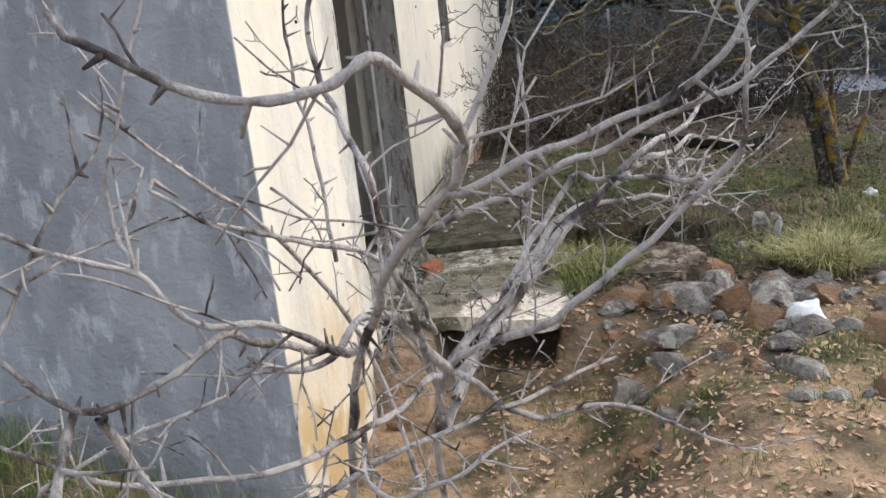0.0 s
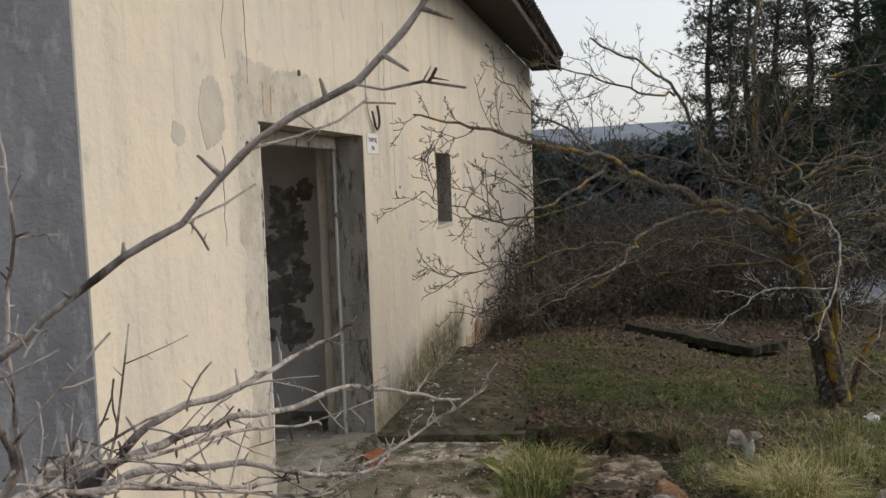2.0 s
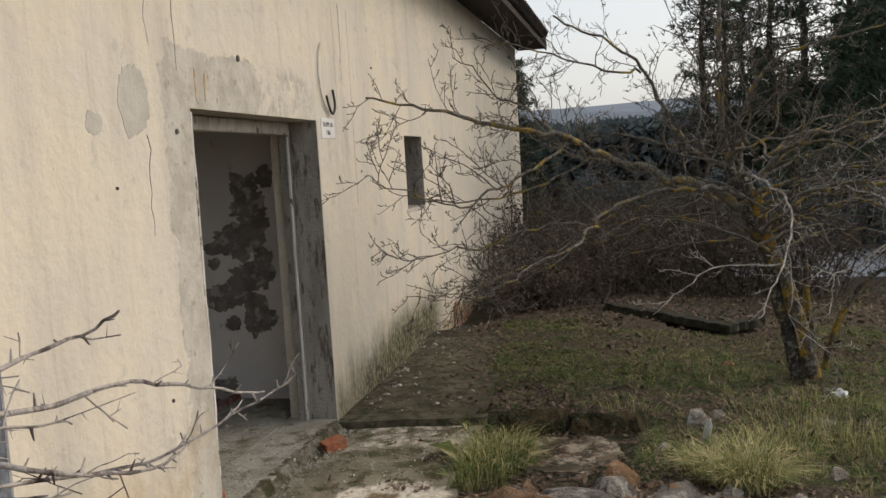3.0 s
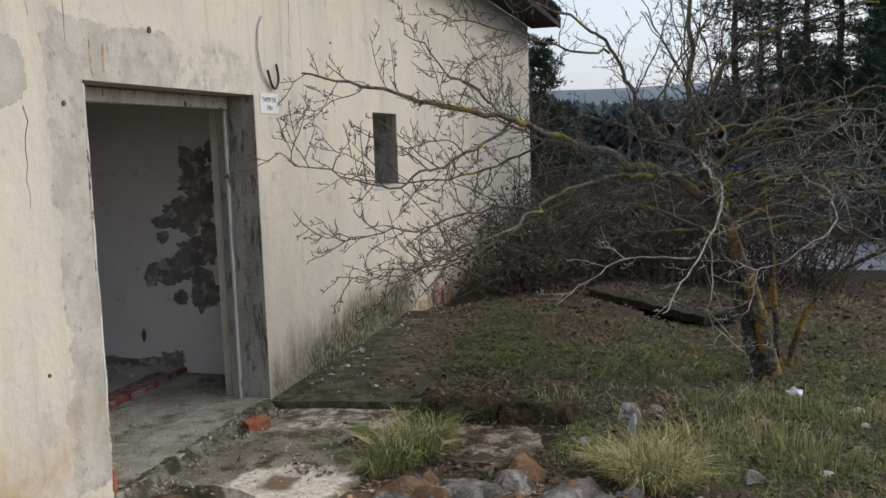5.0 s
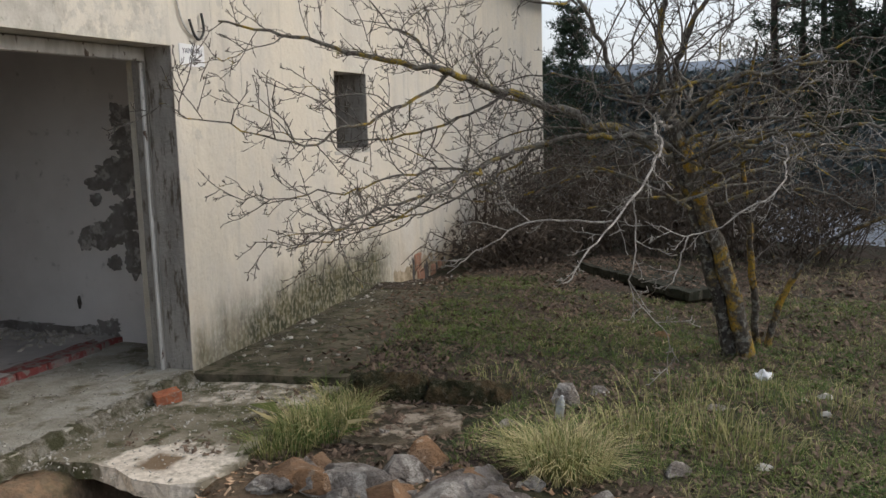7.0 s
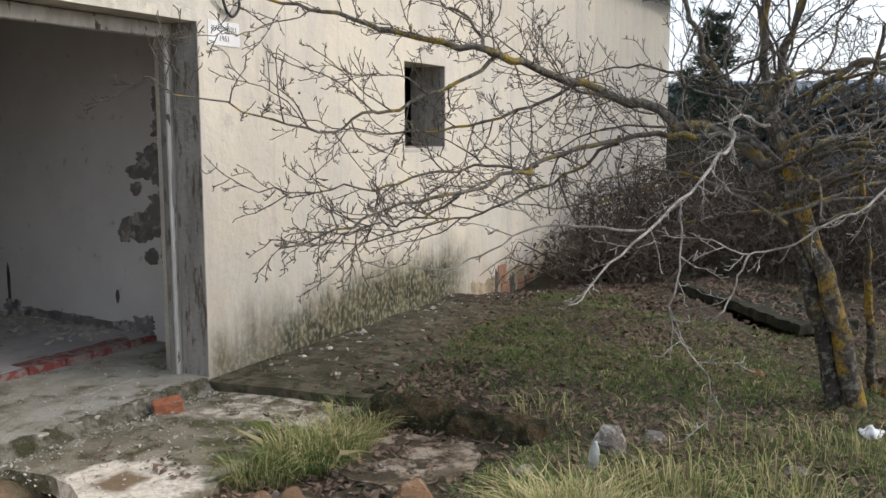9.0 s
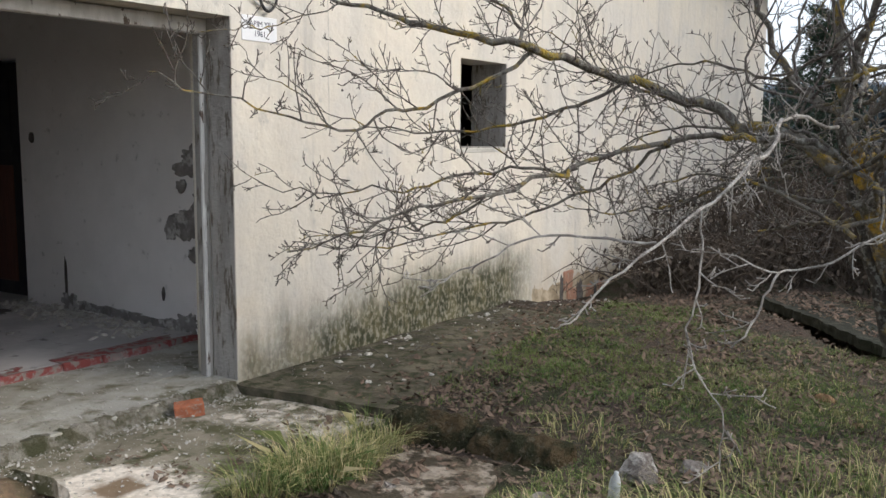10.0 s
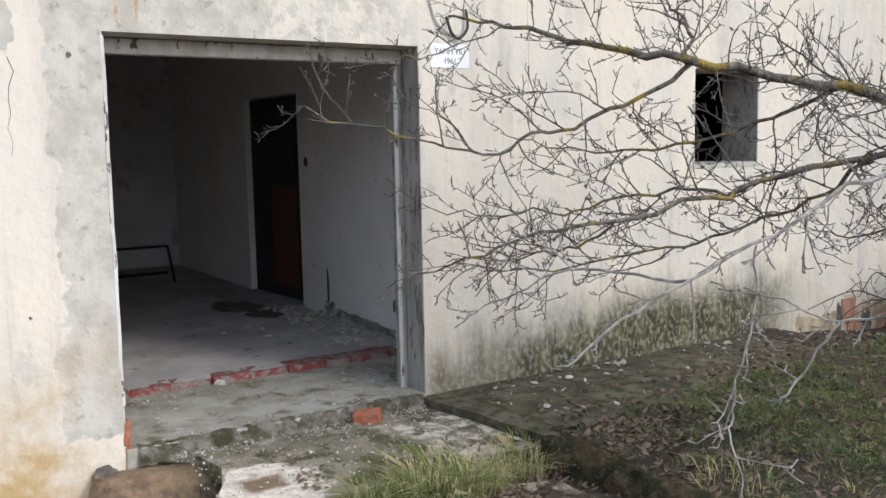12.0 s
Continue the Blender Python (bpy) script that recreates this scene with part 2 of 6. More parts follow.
MOSSY = mottled("mossy_concrete", (0.12, 0.085, 0.042), (0.042, 0.042, 0.018), 7.0, 0.95, 1.0, (0.15, 0.125, 0.08), 28.0, 0.03, lo=0.42, hi=0.58, lo3=0.56, hi3=0.68)
HOLLOWBRICK = mottled("faded_hollow_brick", (0.44, 0.235, 0.15), (0.36, 0.20, 0.135), 16.0, 0.93, 0.7, (0.42, 0.34, 0.25), 24.0)
BRICK = mottled("red_brick", (0.47, 0.165, 0.08), (0.34, 0.125, 0.07), 22.0, 0.92, 0.8, (0.36, 0.25, 0.19), 30.0)
REDPAINT = mottled("worn_red_paint", (0.23, 0.062, 0.055), (0.30, 0.225, 0.20), 7.0, 0.88, 0.5, (0.24, 0.21, 0.185), 16.0, lo=0.46, hi=0.60, lo3=0.47, hi3=0.58)
WHITEPAINT = mottled("chipped_white_paint", (0.66, 0.64, 0.60), (0.52, 0.50, 0.46), 12.0, 0.6, 0.3, (0.13, 0.095, 0.07), 22.0, lo3=0.6, hi3=0.63, stretch=(1, 1, 0.35))
OLDWOOD = mottled("old_door_wood", (0.12, 0.055, 0.04), (0.085, 0.045, 0.035), 12.0, 0.7, 0.4, stretch=(3, 3, 0.3))
STEEL = mottled("dark_rusty_steel", (0.035, 0.032, 0.03), (0.06, 0.04, 0.03), 25.0, 0.6, 0.2, metal=0.6)
ROOFTILE = mottled("dark_roof_tile", (0.10, 0.075, 0.06), (0.065, 0.055, 0.05), 6.0, 0.9, 0.6, (0.12, 0.115, 0.09), 14.0, vary=0.4)
SOFFIT = mottled("dark_soffit_board", (0.075, 0.06, 0.05), (0.05, 0.042, 0.037), 5.0, 0.9, 0.5, stretch=(6, 0.5, 6))
PLATE = mottled("white_enamel", (0.80, 0.80, 0.79), (0.74, 0.74, 0.73), 8.0, 0.35, 0.0)
INK = mottled("dark_lettering", (0.06, 0.07, 0.09), (0.10, 0.10, 0.12), 30.0, 0.6, 0.0)
CABLE = mottled("dirty_white_cable", (0.62, 0.60, 0.56), (0.48, 0.46, 0.42), 20.0, 0.5, 0.0)
DARKCABLE = mottled("black_cable", (0.03, 0.03, 0.03), (0.05, 0.05, 0.045), 20.0, 0.5, 0.0)
# pale mottling is crust plus sunlight on the tops put into colour
STONE = mottled("limestone_rubble", (0.31, 0.28, 0.25), (0.16, 0.135, 0.115), 7.0, 0.93, 1.0, (0.56, 0.52, 0.46), 9.0, 0.02, lo3=0.48, hi3=0.62, vary=0.35)
EARTHSTONE = mottled("ochre_rubble", (0.30, 0.175, 0.095), (0.22, 0.14, 0.085), 9.0, 0.93, 0.9, (0.36, 0.27, 0.19), 14.0, 0.015, lo3=0.58)
CHIP = mottled("plaster_chips", (0.58, 0.55, 0.49), (0.36, 0.335, 0.285), 20.0, 0.9, 0.3, vary=0.4)
PLASTIC = mottled("white_plastic_film", (0.80, 0.80, 0.80), (0.70, 0.71, 0.73), 14.0, 0.35, 0.4)
ASPHALT = mottled("grey_road", (0.34, 0.35, 0.365), (0.29, 0.30, 0.31), 1.5, 0.8, 0.4, (0.10, 0.10, 0.105), 12.0)
LITTER = mottled("dead_leaves", (0.058, 0.039, 0.029), (0.19, 0.135, 0.095), 25.0, 0.9, 0.0, vary=0.8)
GRASS = mottled("green_grass", (0.072, 0.136, 0.030), (0.155, 0.18, 0.056), 3.0, 0.8, 0.0, vary=0.6)
DRYGRASS = mottled("dry_grass", (0.58, 0.47, 0.27), (0.28, 0.27, 0.10), 8.0, 0.85, 0.0, vary=0.7)
# needle and bramble tones are lifted to carry some haze
NEEDLE = mottled("pine_needles", (0.034, 0.056, 0.038), (0.060, 0.084, 0.050), 1.2, 0.75, 0.0, vary=0.5)
BUSH = mottled("dark_bramble", (0.060, 0.046, 0.036), (0.11, 0.086, 0.064), 4.0, 0.9, 0.0, vary=0.5)
PINEBARK = mottled("pine_bark", (0.09, 0.07, 0.055), (0.05, 0.04, 0.034), 12.0, 0.95, 0.8)
# distance haze is mixed into the colours of woods, hedges and ridge
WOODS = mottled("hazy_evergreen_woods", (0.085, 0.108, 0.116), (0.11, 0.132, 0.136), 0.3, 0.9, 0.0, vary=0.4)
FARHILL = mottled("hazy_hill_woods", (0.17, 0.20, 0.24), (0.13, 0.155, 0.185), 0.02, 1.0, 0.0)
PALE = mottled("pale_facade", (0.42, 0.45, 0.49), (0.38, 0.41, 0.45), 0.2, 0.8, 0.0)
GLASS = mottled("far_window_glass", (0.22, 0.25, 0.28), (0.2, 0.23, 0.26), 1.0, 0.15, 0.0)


def bark_material(name, dark, light, lichen, amount, lo=0.38, hi=0.62):
    m, n, l, p = shader(name, 0.88)
    col = blend(n, l, spot(n, l, 16.0, lo, hi, stretch=(1, 1, 0.5)), dark, light)
    if amount:
        col = blend(n, l, calc(n, l, "MULTIPLY", spot(n, l, 30.0, 0.50, 0.60, 8.0, seed=19.0), 0.7), col, (0.24, 0.235, 0.20))
        crust = calc(n, l, "MULTIPLY", spot(n, l, 6.0, 0.60 - amount, 0.74 - amount, 9.0, seed=7.0), calc(n, l, "ADD", spot(n, l, 55.0, 0.38, 0.50, 8.0, seed=3.0), 0.25))
        col = blend(n, l, crust, col, blend(n, l, spot(n, l, 40.0, 0.35, 0.65), lichen, (lichen[0] * 0.62, lichen[1] * 0.78, lichen[2] * 1.3)))
    l.new(col, p.inputs["Base Color"])
    relief(n, l, p, spot(n, l, 45.0, 0.2, 0.8, 8.0, stretch=(1, 1, 0.4)), 1.0, 0.012)
    return m


BARK = bark_material("lichened_bark", (0.045, 0.037, 0.031), (0.10, 0.084, 0.066), (0.42, 0.24, 0.025), 0.14)
DARKBARK = bark_material("dark_stem_bark", (0.035, 0.030, 0.026), (0.075, 0.064, 0.052), (0.30, 0.19, 0.03), 0.03)
LIMBBARK = bark_material("limb_bark", (0.085, 0.072, 0.060), (0.17, 0.152, 0.125), (0.42, 0.27, 0.035), 0.095)
TWIG = bark_material("grey_twig_bark", (0.075, 0.060, 0.052), (0.165, 0.142, 0.12), (0.34, 0.25, 0.06), 0.03)
# for bleached dead wood, and for live twigs painted as sunlit
PALETWIG = bark_material("bleached_and_sunlit_bark", (0.22, 0.20, 0.175), (0.45, 0.42, 0.37), (0.30, 0.22, 0.05), 0.0)
# pale and dark patches paint sunlit and shaded stretches of the stems
THORN = bark_material("thorn_bark_sun_and_shade", (0.085, 0.068, 0.064), (0.54, 0.49, 0.45), (0.3, 0.2, 0.05), 0.0, 0.36, 0.56)


def ground_material():
    m, n, l, p = shader("yard_soil", 0.95)
    col = blend(n, l, spot(n, l, 1.4, 0.38, 0.62), (0.062, 0.045, 0.033), (0.044, 0.048, 0.022))
    col = blend(n, l, spot(n, l, 9.0, 0.45, 0.65, 8.0, seed=4.0), col, (0.085, 0.060, 0.043))
    col = blend(n, l, calc(n, l, "MULTIPLY", spot(n, l, 60.0, 0.58, 0.68, 6.0, seed=8.0), 0.6), col, (0.20, 0.155, 0.115))
    south = calc(n, l, "SUBTRACT", 1.0, axis_ramp(n, l, 1, -2.2, -0.8))
    south = calc(n, l, "MULTIPLY", south, calc(n, l, "SUBTRACT", 1.0, axis_ramp(n, l, 0, 2.6, 5.5)))
    col = blend(n, l, calc(n, l, "MULTIPLY", south, spot(n, l, 2.2, 0.36, 0.6, seed=15.0)), col, blend(n, l, spot(n, l, 20.0, 0.4, 0.6), (0.42, 0.275, 0.165), (0.30, 0.215, 0.135)))
    l.new(col, p.inputs["Base Color"])
    relief(n, l, p, spot(n, l, 22.0, 0.2, 0.8, 9.0), 0.9, 0.02)
    return m


SOIL = ground_material()


# ---------------------------------------------------------------- builders
def mesh(name, verts, faces, material, smooth=False):
    me = bpy.data.meshes.new(name)
    me.from_pydata([tuple(v) for v in verts], [], faces)
    me.materials.append(material)
    if smooth:
        me.polygons.foreach_set("use_smooth", [True] * len(me.polygons))
    me.update()
    return me


def part(name, data, parent=None, label="", at=None):
    ob = new(name, data)
    if parent:
        ob.parent = parent
    if at is not None:
        ob.matrix_basis = at
    if label:
        tagged(ob, label)
    return ob


def to_mesh(name, bm, material, smooth=False):
    me = bpy.data.meshes.new(name)
    bm.normal_update()
    bm.to_mesh(me)
    bm.free()
    me.materials.append(material)
    if smooth:
        me.polygons.foreach_set("use_smooth", [True] * len(me.polygons))
    return me


def thing(name, label, category, group="", kind="", at=(0, 0, 0)):
    ob = new(name)
    ob.location = at
    return tagged(ob, label, category, group, kind)


def block(x0, x1, y0, y1, z0, z1, bevel=0.0, rough=0.0, cuts=0, seed=0):
    """A box, with worn edges where bevel or rough is given."""
    bm = bmesh.new()
    bmesh.ops.create_cube(bm, size=1.0)
    for v in bm.verts:
        v.co = Vector(((x0 + x1) / 2 + v.co.x * (x1 - x0), (y0 + y1) / 2 + v.co.y * (y1 - y0), (z0 + z1) / 2 + v.co.z * (z1 - z0)))
    if bevel:
        bmesh.ops.bevel(bm, geom=bm.edges[:], offset=bevel, segments=1, affect="EDGES")
    if cuts:
        bmesh.ops.subdivide_edges(bm, edges=bm.edges[:], cuts=cuts, use_grid_fill=True)
    if rough:
        for v in bm.verts:
            v.co += noise.noise_vector(v.co * 9 + Vector((seed, 0, 0))) * rough
    return bm


def holed_wall(cuts_a, cuts_z, holes, thick, place):
    """A wall with rectangular openings. cuts_a: stretch along the wall, holes: (a0, a1, z0, z1); place(a, d, z) gives a point."""
    cuts_a = sorted(set(cuts_a) | {h[i] for h in holes for i in (0, 1)})
    cuts_z = sorted(set(cuts_z) | {h[i] for h in holes for i in (2, 3)})
    bm = bmesh.new()
    grid = {}

    def vert(i, j, d):
        if (i, j, d) not in grid:
            grid[i, j, d] = bm.verts.new(place(cuts_a[i], d * thick, cuts_z[j]))
        return grid[i, j, d]

    def solid(i, j):
        if not (0 <= i < len(cuts_a) - 1 and 0 <= j < len(cuts_z) - 1):
            return False
        a, z = (cuts_a[i] + cuts_a[i + 1]) / 2, (cuts_z[j] + cuts_z[j + 1]) / 2
        return not any(h[0] < a < h[1] and h[2] < z < h[3] for h in holes)

    for i in range(len(cuts_a) - 1):
        for j in range(len(cuts_z) - 1):
            if not solid(i, j):
                continue
            for d in (0, 1):
                bm.faces.new([vert(i, j, d), vert(i + 1, j, d), vert(i + 1, j + 1, d), vert(i, j + 1, d)])
            for di, dj, p, q in ((-1, 0, (0, 0), (0, 1)), (1, 0, (1, 0), (1, 1)), (0, -1, (0, 0), (1, 0)), (0, 1, (0, 1), (1, 1))):
                if not solid(i + di, j + dj):
                    bm.faces.new([vert(i + p[0], j + p[1], 0), vert(i + q[0], j + q[1], 0), vert(i + q[0], j + q[1], 1), vert(i + p[0], j + p[1], 1)])
    bmesh.ops.recalc_face_normals(bm, faces=bm.faces[:])
    return bm


def scab(wide, high, seed, thick=0.006, rag=0.22, corners=46, square=0.0):
    """A ragged flat flake in the local xz plane that stands thick proud towards -y."""
    bm = bmesh.new()
    ring = []
    for i in range(corners):
        a = 2 * math.pi * i / corners
        c, s = math.cos(a), math.sin(a)
        k = max(abs(c), abs(s))
        k = (1 - square) + square / k
        k *= 1 + rag * noise.noise(Vector((c * 1.6 + seed * 7.3, s * 1.6, seed))) + rag * 0.5 * noise.noise(Vector((c * 6 + seed, s * 6, seed * 2.1)))
        ring.append((c * k * wide / 2, s * k * high / 2))
    top = [bm.verts.new((x * 0.985, -thick, z * 0.985)) for x, z in ring]
    low = [bm.verts.new((x, 0.004, z)) for x, z in ring]
    mid = bm.verts.new((0, -thick, 0))
    for i in range(corners):
        j = (i + 1) % corners
        bm.faces.new([top[i], top[j], mid])
        bm.faces.new([low[i], low[j], top[j], top[i]])
    bmesh.ops.recalc_face_normals(bm, faces=bm.faces[:])
    return bm


class Tubes:
    """Collects tapered branches into one mesh."""

    def __init__(self):
        self.v, self.f = [], []

    def add(self, pts, radii, sides=5):
        base, last = len(self.v), len(pts) - 1
        side = None
        for i, p in enumerate(pts):
            d = (pts[min(i + 1, last)] - pts[max(i - 1, 0)]).normalized()
            side = (side - d * side.dot(d)) if side is not None else d.orthogonal()
            side = side.normalized() if side.length > 1e-6 else d.orthogonal().normalized()
            up = d.cross(side)
            for k in range(sides):
                a = 2 * math.pi * k / sides
                self.v.append(p + (side * math.cos(a) + up * math.sin(a)) * radii[i])
        for i in range(last):
            for k in range(sides):
                q = (k + 1) % sides
                self.f.append((base + i * sides + k, base + i * sides + q, base + (i + 1) * sides + q, base + (i + 1) * sides + k))
        self.f.append(tuple(base + last * sides + k for k in range(sides)))

    def mesh(self, name, material):
        return mesh(name, self.v, self.f, material, True)


def smooth_line(pts, steps=5, wobble=0.0, seed=0):
    """A rounded line through the points, with small knots."""
    pts = [Vector(p) for p in pts]
    out = []
    for i in range(len(pts) - 1):
        p0, p1, p2, p3 = pts[max(i - 1, 0)], pts[i], pts[i + 1], pts[min(i + 2, len(pts) - 1)]
        for s in range(steps):
            t = s / steps
            q = 0.5 * (2 * p1 + (p2 - p0) * t + (2 * p0 - 5 * p1 + 4 * p2 - p3) * t * t + (3 * p1 - p0 - 3 * p2 + p3) * t ** 3)
            out.append(q + (noise.noise_vector(q * 6 + Vector((seed, 0, 0))) * wobble + noise.noise_vector(q * 23 + Vector((0, seed, 0))) * wobble * 0.42 if 0 < len(out) else Vector()))
    return out + [pts[-1]]


def pull(rng, d, spread):
    return (d + Vector((rng.gauss(0, 1), rng.gauss(0, 1), rng.gauss(0, 1))) * spread).normalized()


def ease(a, b, v):
    t = min(max((v - a) / (b - a), 0.0), 1.0)
    return t * t * (3 - 2 * t)


def soil(x, y):
    """Height of the yard."""
    h = -0.085
    south = 1 - ease(-1.85, -1.42, y)
    near = 1 - ease(1.0, 1.9, x)
    h -= south * 0.32 * near * ease(-4.6, -2.6, y)
    h += 0.10 * (1 - near) * (1 - ease(-2.4, -1.3, y)) + 0.05 * (1 - ease(-4.6, -2.8, y))
    h -= 0.07 * ease(2.2, 3.4, x) * ease(0.2, 1.4, y)
    h += 0.16 * (1 - ease(-1.6, -0.3, x)) * (1 - ease(-3.4, -2.6, y))
    h += 0.05 * ease(0.12, 0.3, y) * (1 - ease(1.6, 3.2, x)) * (1 - ease(4.0, 6.0, y))
    h += 0.05 * math.exp(-((x - 2.4) ** 2 + (y + 0.7) ** 2) / 0.5)
    h -= 0.16 * ease(5.0, 9.0, y) + 0.1 * ease(4.5, 9.0, x)
    h += 0.030 * noise.noise(Vector((x * 1.3, y * 1.3, 0))) + 0.016 * noise.noise(Vector((x * 4.1, y * 4.1, 3)))
    h += 0.36 * (1 - ease(-1.2, 0.15, x)) * (1 - ease(-3.34, -3.2, y)) * ease(-5.2, -3.8, y)
    h -= 0.13 * math.exp(-((x - 0.1) / 0.5) ** 2 - ((y - 4.5) / 0.7) ** 2)
    # dug out below the slabs and the house
    if -0.6 < x < 1.0 and -1.9 < y < 0.1:
        h = min(h, -0.13)
    if 0.32 < x < 1.0 and -1.66 < y < -1.2:
        h = min(h, -0.36 + 0.05 * noise.noise(Vector((x * 6, y * 6, 2))))
    elif -0.1 < x < 0.34 and -2.0 < y < -1.42:
        h = -0.085 + 0.04 * noise.noise(Vector((x * 7, y * 7, 6))) - 0.10 * ease(0.18, 0.34, x)
    if 1.2 < x < 2.1 and -0.85 < y < -0.1:
        h = min(h, -0.075 + 0.05 * noise.noise(Vector((x * 5, y * 5, 4))))
    u_, v_ = (x - 1.66) * 0.66 + (y - 4.95) * -0.75, (x - 1.66) * 0.75 + (y - 4.95) * 0.66
    if 0.1 < u_ < 1.95 and -0.20 < v_ < 0.42:
        h = -0.36
    if 0.0 < x < 0.98 - 0.13 * max(0.0, y - 0.6) + 0.16 * noise.noise(Vector((x * 2, y * 2.6, 12))) and 0.08 < y < 3.0:
        h = min(h, -0.03)
    elif x < 1.6 and 0.2 < y < 3.3:
        h = max(h, 0.008 + 0.02 * noise.noise(Vector((x * 3, y * 3, 8))))
    if -7.3 < x < -0.12 and -3.2 < y < 10.8:
        h = -0.7
    return h


# ---------------------------------------------------------------- ground
def spaced(lo, hi, step, far):
    mid = list(np.arange(lo, hi + step / 2, step))
    out, s = [], step
    v = hi
    while v < far:
        s *= 1.35
        v += s
        out.append(v)
    low, s, v = [], step, lo
    while v > -far:
        s *= 1.35
        v -= s
        low.append(v)
    return low[::-1] + mid + out


gx, gy = spaced(-1.2, 6.5, 0.07, 900), spaced(-7.5, 9.0, 0.07, 900)
gv = [(x, y, soil(x, y)) for y in gy for x in gx]
gf = [(j * len(gx) + i, j * len(gx) + i + 1, (j + 1) * len(gx) + i + 1, (j + 1) * len(gx) + i) for j in range(len(gy) - 1) for i in range(len(gx) - 1)]
ground = part("ground", mesh("ground", gv, gf, SOIL, True))
tagged(ground, "uneven yard of dark soil, moss and leaf litter", "ground", kind="structure")

rv, rf = [], []
for i in range(60):
    x = 3.6 + i * 1.2
    for k, y in enumerate((8.8, 9.2, 12.5, 16.0, 16.6)):
        rv.append((x, y + 0.25 * math.sin(x * 0.7 + k), -0.31 + (0.03 if k in (1, 2, 3) else -0.12) - 0.05 * ease(9, 30, x)))
    if i:
        for k in range(4):
            rf.append((len(rv) - 10 + k, len(rv) - 5 + k, len(rv) - 4 + k, len(rv) - 9 + k))
tagged(part("road", mesh("road", rv, rf, ASPHALT, True)), "pale grey asphalt road beyond the yard", "road", kind="structure")

# ---------------------------------------------------------------- house shell
DEEP = 0.35
Y0, Y1, TOP = -3.3, 10.86, 3.8
DOOR = (-1.8, 0.0, -0.6, 2.12)
WINDOW = (2.36, 3.065, 1.36, 2.06)
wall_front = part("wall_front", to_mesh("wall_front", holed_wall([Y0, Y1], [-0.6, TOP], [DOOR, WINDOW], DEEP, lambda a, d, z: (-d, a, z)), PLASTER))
tagged(wall_front, "cream rendered wall with stains, moss and cement repairs", "wall", kind="structure")
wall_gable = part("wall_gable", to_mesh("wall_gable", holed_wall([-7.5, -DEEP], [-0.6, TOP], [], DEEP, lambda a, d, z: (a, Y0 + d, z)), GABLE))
tagged(wall_gable, "rendered gable wall, its shade painted into the grey", "wall", kind="structure")
bm = bmesh.new()
cap = [bm.verts.new((x, y, z)) for y in (Y0, Y0 + DEEP) for x, z in ((0.0, TOP), (-7.5, TOP), (-3.75, 5.75))]
bm.faces.new(cap[:3]), bm.faces.new(cap[5:2:-1])
for i in range(3):
    bm.faces.new([cap[i], cap[(i + 1) % 3], cap[3 + (i + 1) % 3], cap[3 + i]])
bmesh.ops.recalc_face_normals(bm, faces=bm.faces[:])
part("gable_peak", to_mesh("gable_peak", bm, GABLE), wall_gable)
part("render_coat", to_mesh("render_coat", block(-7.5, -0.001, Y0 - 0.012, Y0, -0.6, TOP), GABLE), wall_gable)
wall_far = part("wall_far", to_mesh("wall_far", holed_wall([-7.5, -DEEP], [-0.6, TOP], [], DEEP, lambda a, d, z: (a, Y1 - d, z)), PLASTER))
tagged(wall_far, "cream rendered end wall of the house", "wall", kind="structure")
wall_back = part("wall_back", to_mesh("wall_back", holed_wall([Y0 + DEEP, Y1 - DEEP], [-0.6, TOP], [], DEEP, lambda a, d, z: (-7.5 + d, a, z)), DIMWASH))
tagged(wall_back, "whitewashed rear wall of the house", "wall", kind="structure")

# roof with overhanging eave
roof = thing("roof", "dark tiled pitched roof with overhanging eave", "roof", kind="structure")
rise = (5.85 - 3.86) / 4.3
for side, name in ((1, "roof_slope"), (-1, "roof_slope")):
    bm = bmesh.new()
    xs = (0.55, -3.75) if side == 1 else (-8.05, -3.75)
    vs = [bm.verts.new((x, y, z + dz)) for dz in (0, 0.1) for y in (Y0 - 0.35, Y1 + 0.4) for x, z in ((xs[0], 3.86), (xs[1], 5.85))]
    for q in ((0, 1, 3, 2), (4, 5, 7, 6), (0, 1, 5, 4), (2, 3, 7, 6), (0, 2, 6, 4), (1, 3, 7, 5)):
        bm.faces.new([vs[i] for i in q])
    bmesh.ops.recalc_face_normals(bm, faces=bm.faces[:])
    part(name, to_mesh(name, bm, ROOFTILE), roof)
part("soffit", to_mesh("soffit", block(0.004, 0.52, Y0 - 0.34, Y1 + 0.39, 3.80, 3.83), SOFFIT), roof)
part("fascia", to_mesh("fascia", block(0.52, 0.55, Y0 - 0.34, Y1 + 0.39, 3.77, 3.90, 0.004), SOFFIT), roof)
arc = Tubes()
arc.add([Vector((0.66, 0, 0.0)), Vector((0.2, 0, 0.22)), Vector((-0.15, 0, 0.385))], [0.085, 0.08, 0.078], 9)
tile_mesh = arc.mesh("eave_tile", ROOFTILE)
for i in range(66):
    part("eave_tile", tile_mesh, roof, at=pose(-0.04, Y0 - 0.25 + i * 0.218, 3.965, rz=random.uniform(-1.5, 1.5)))

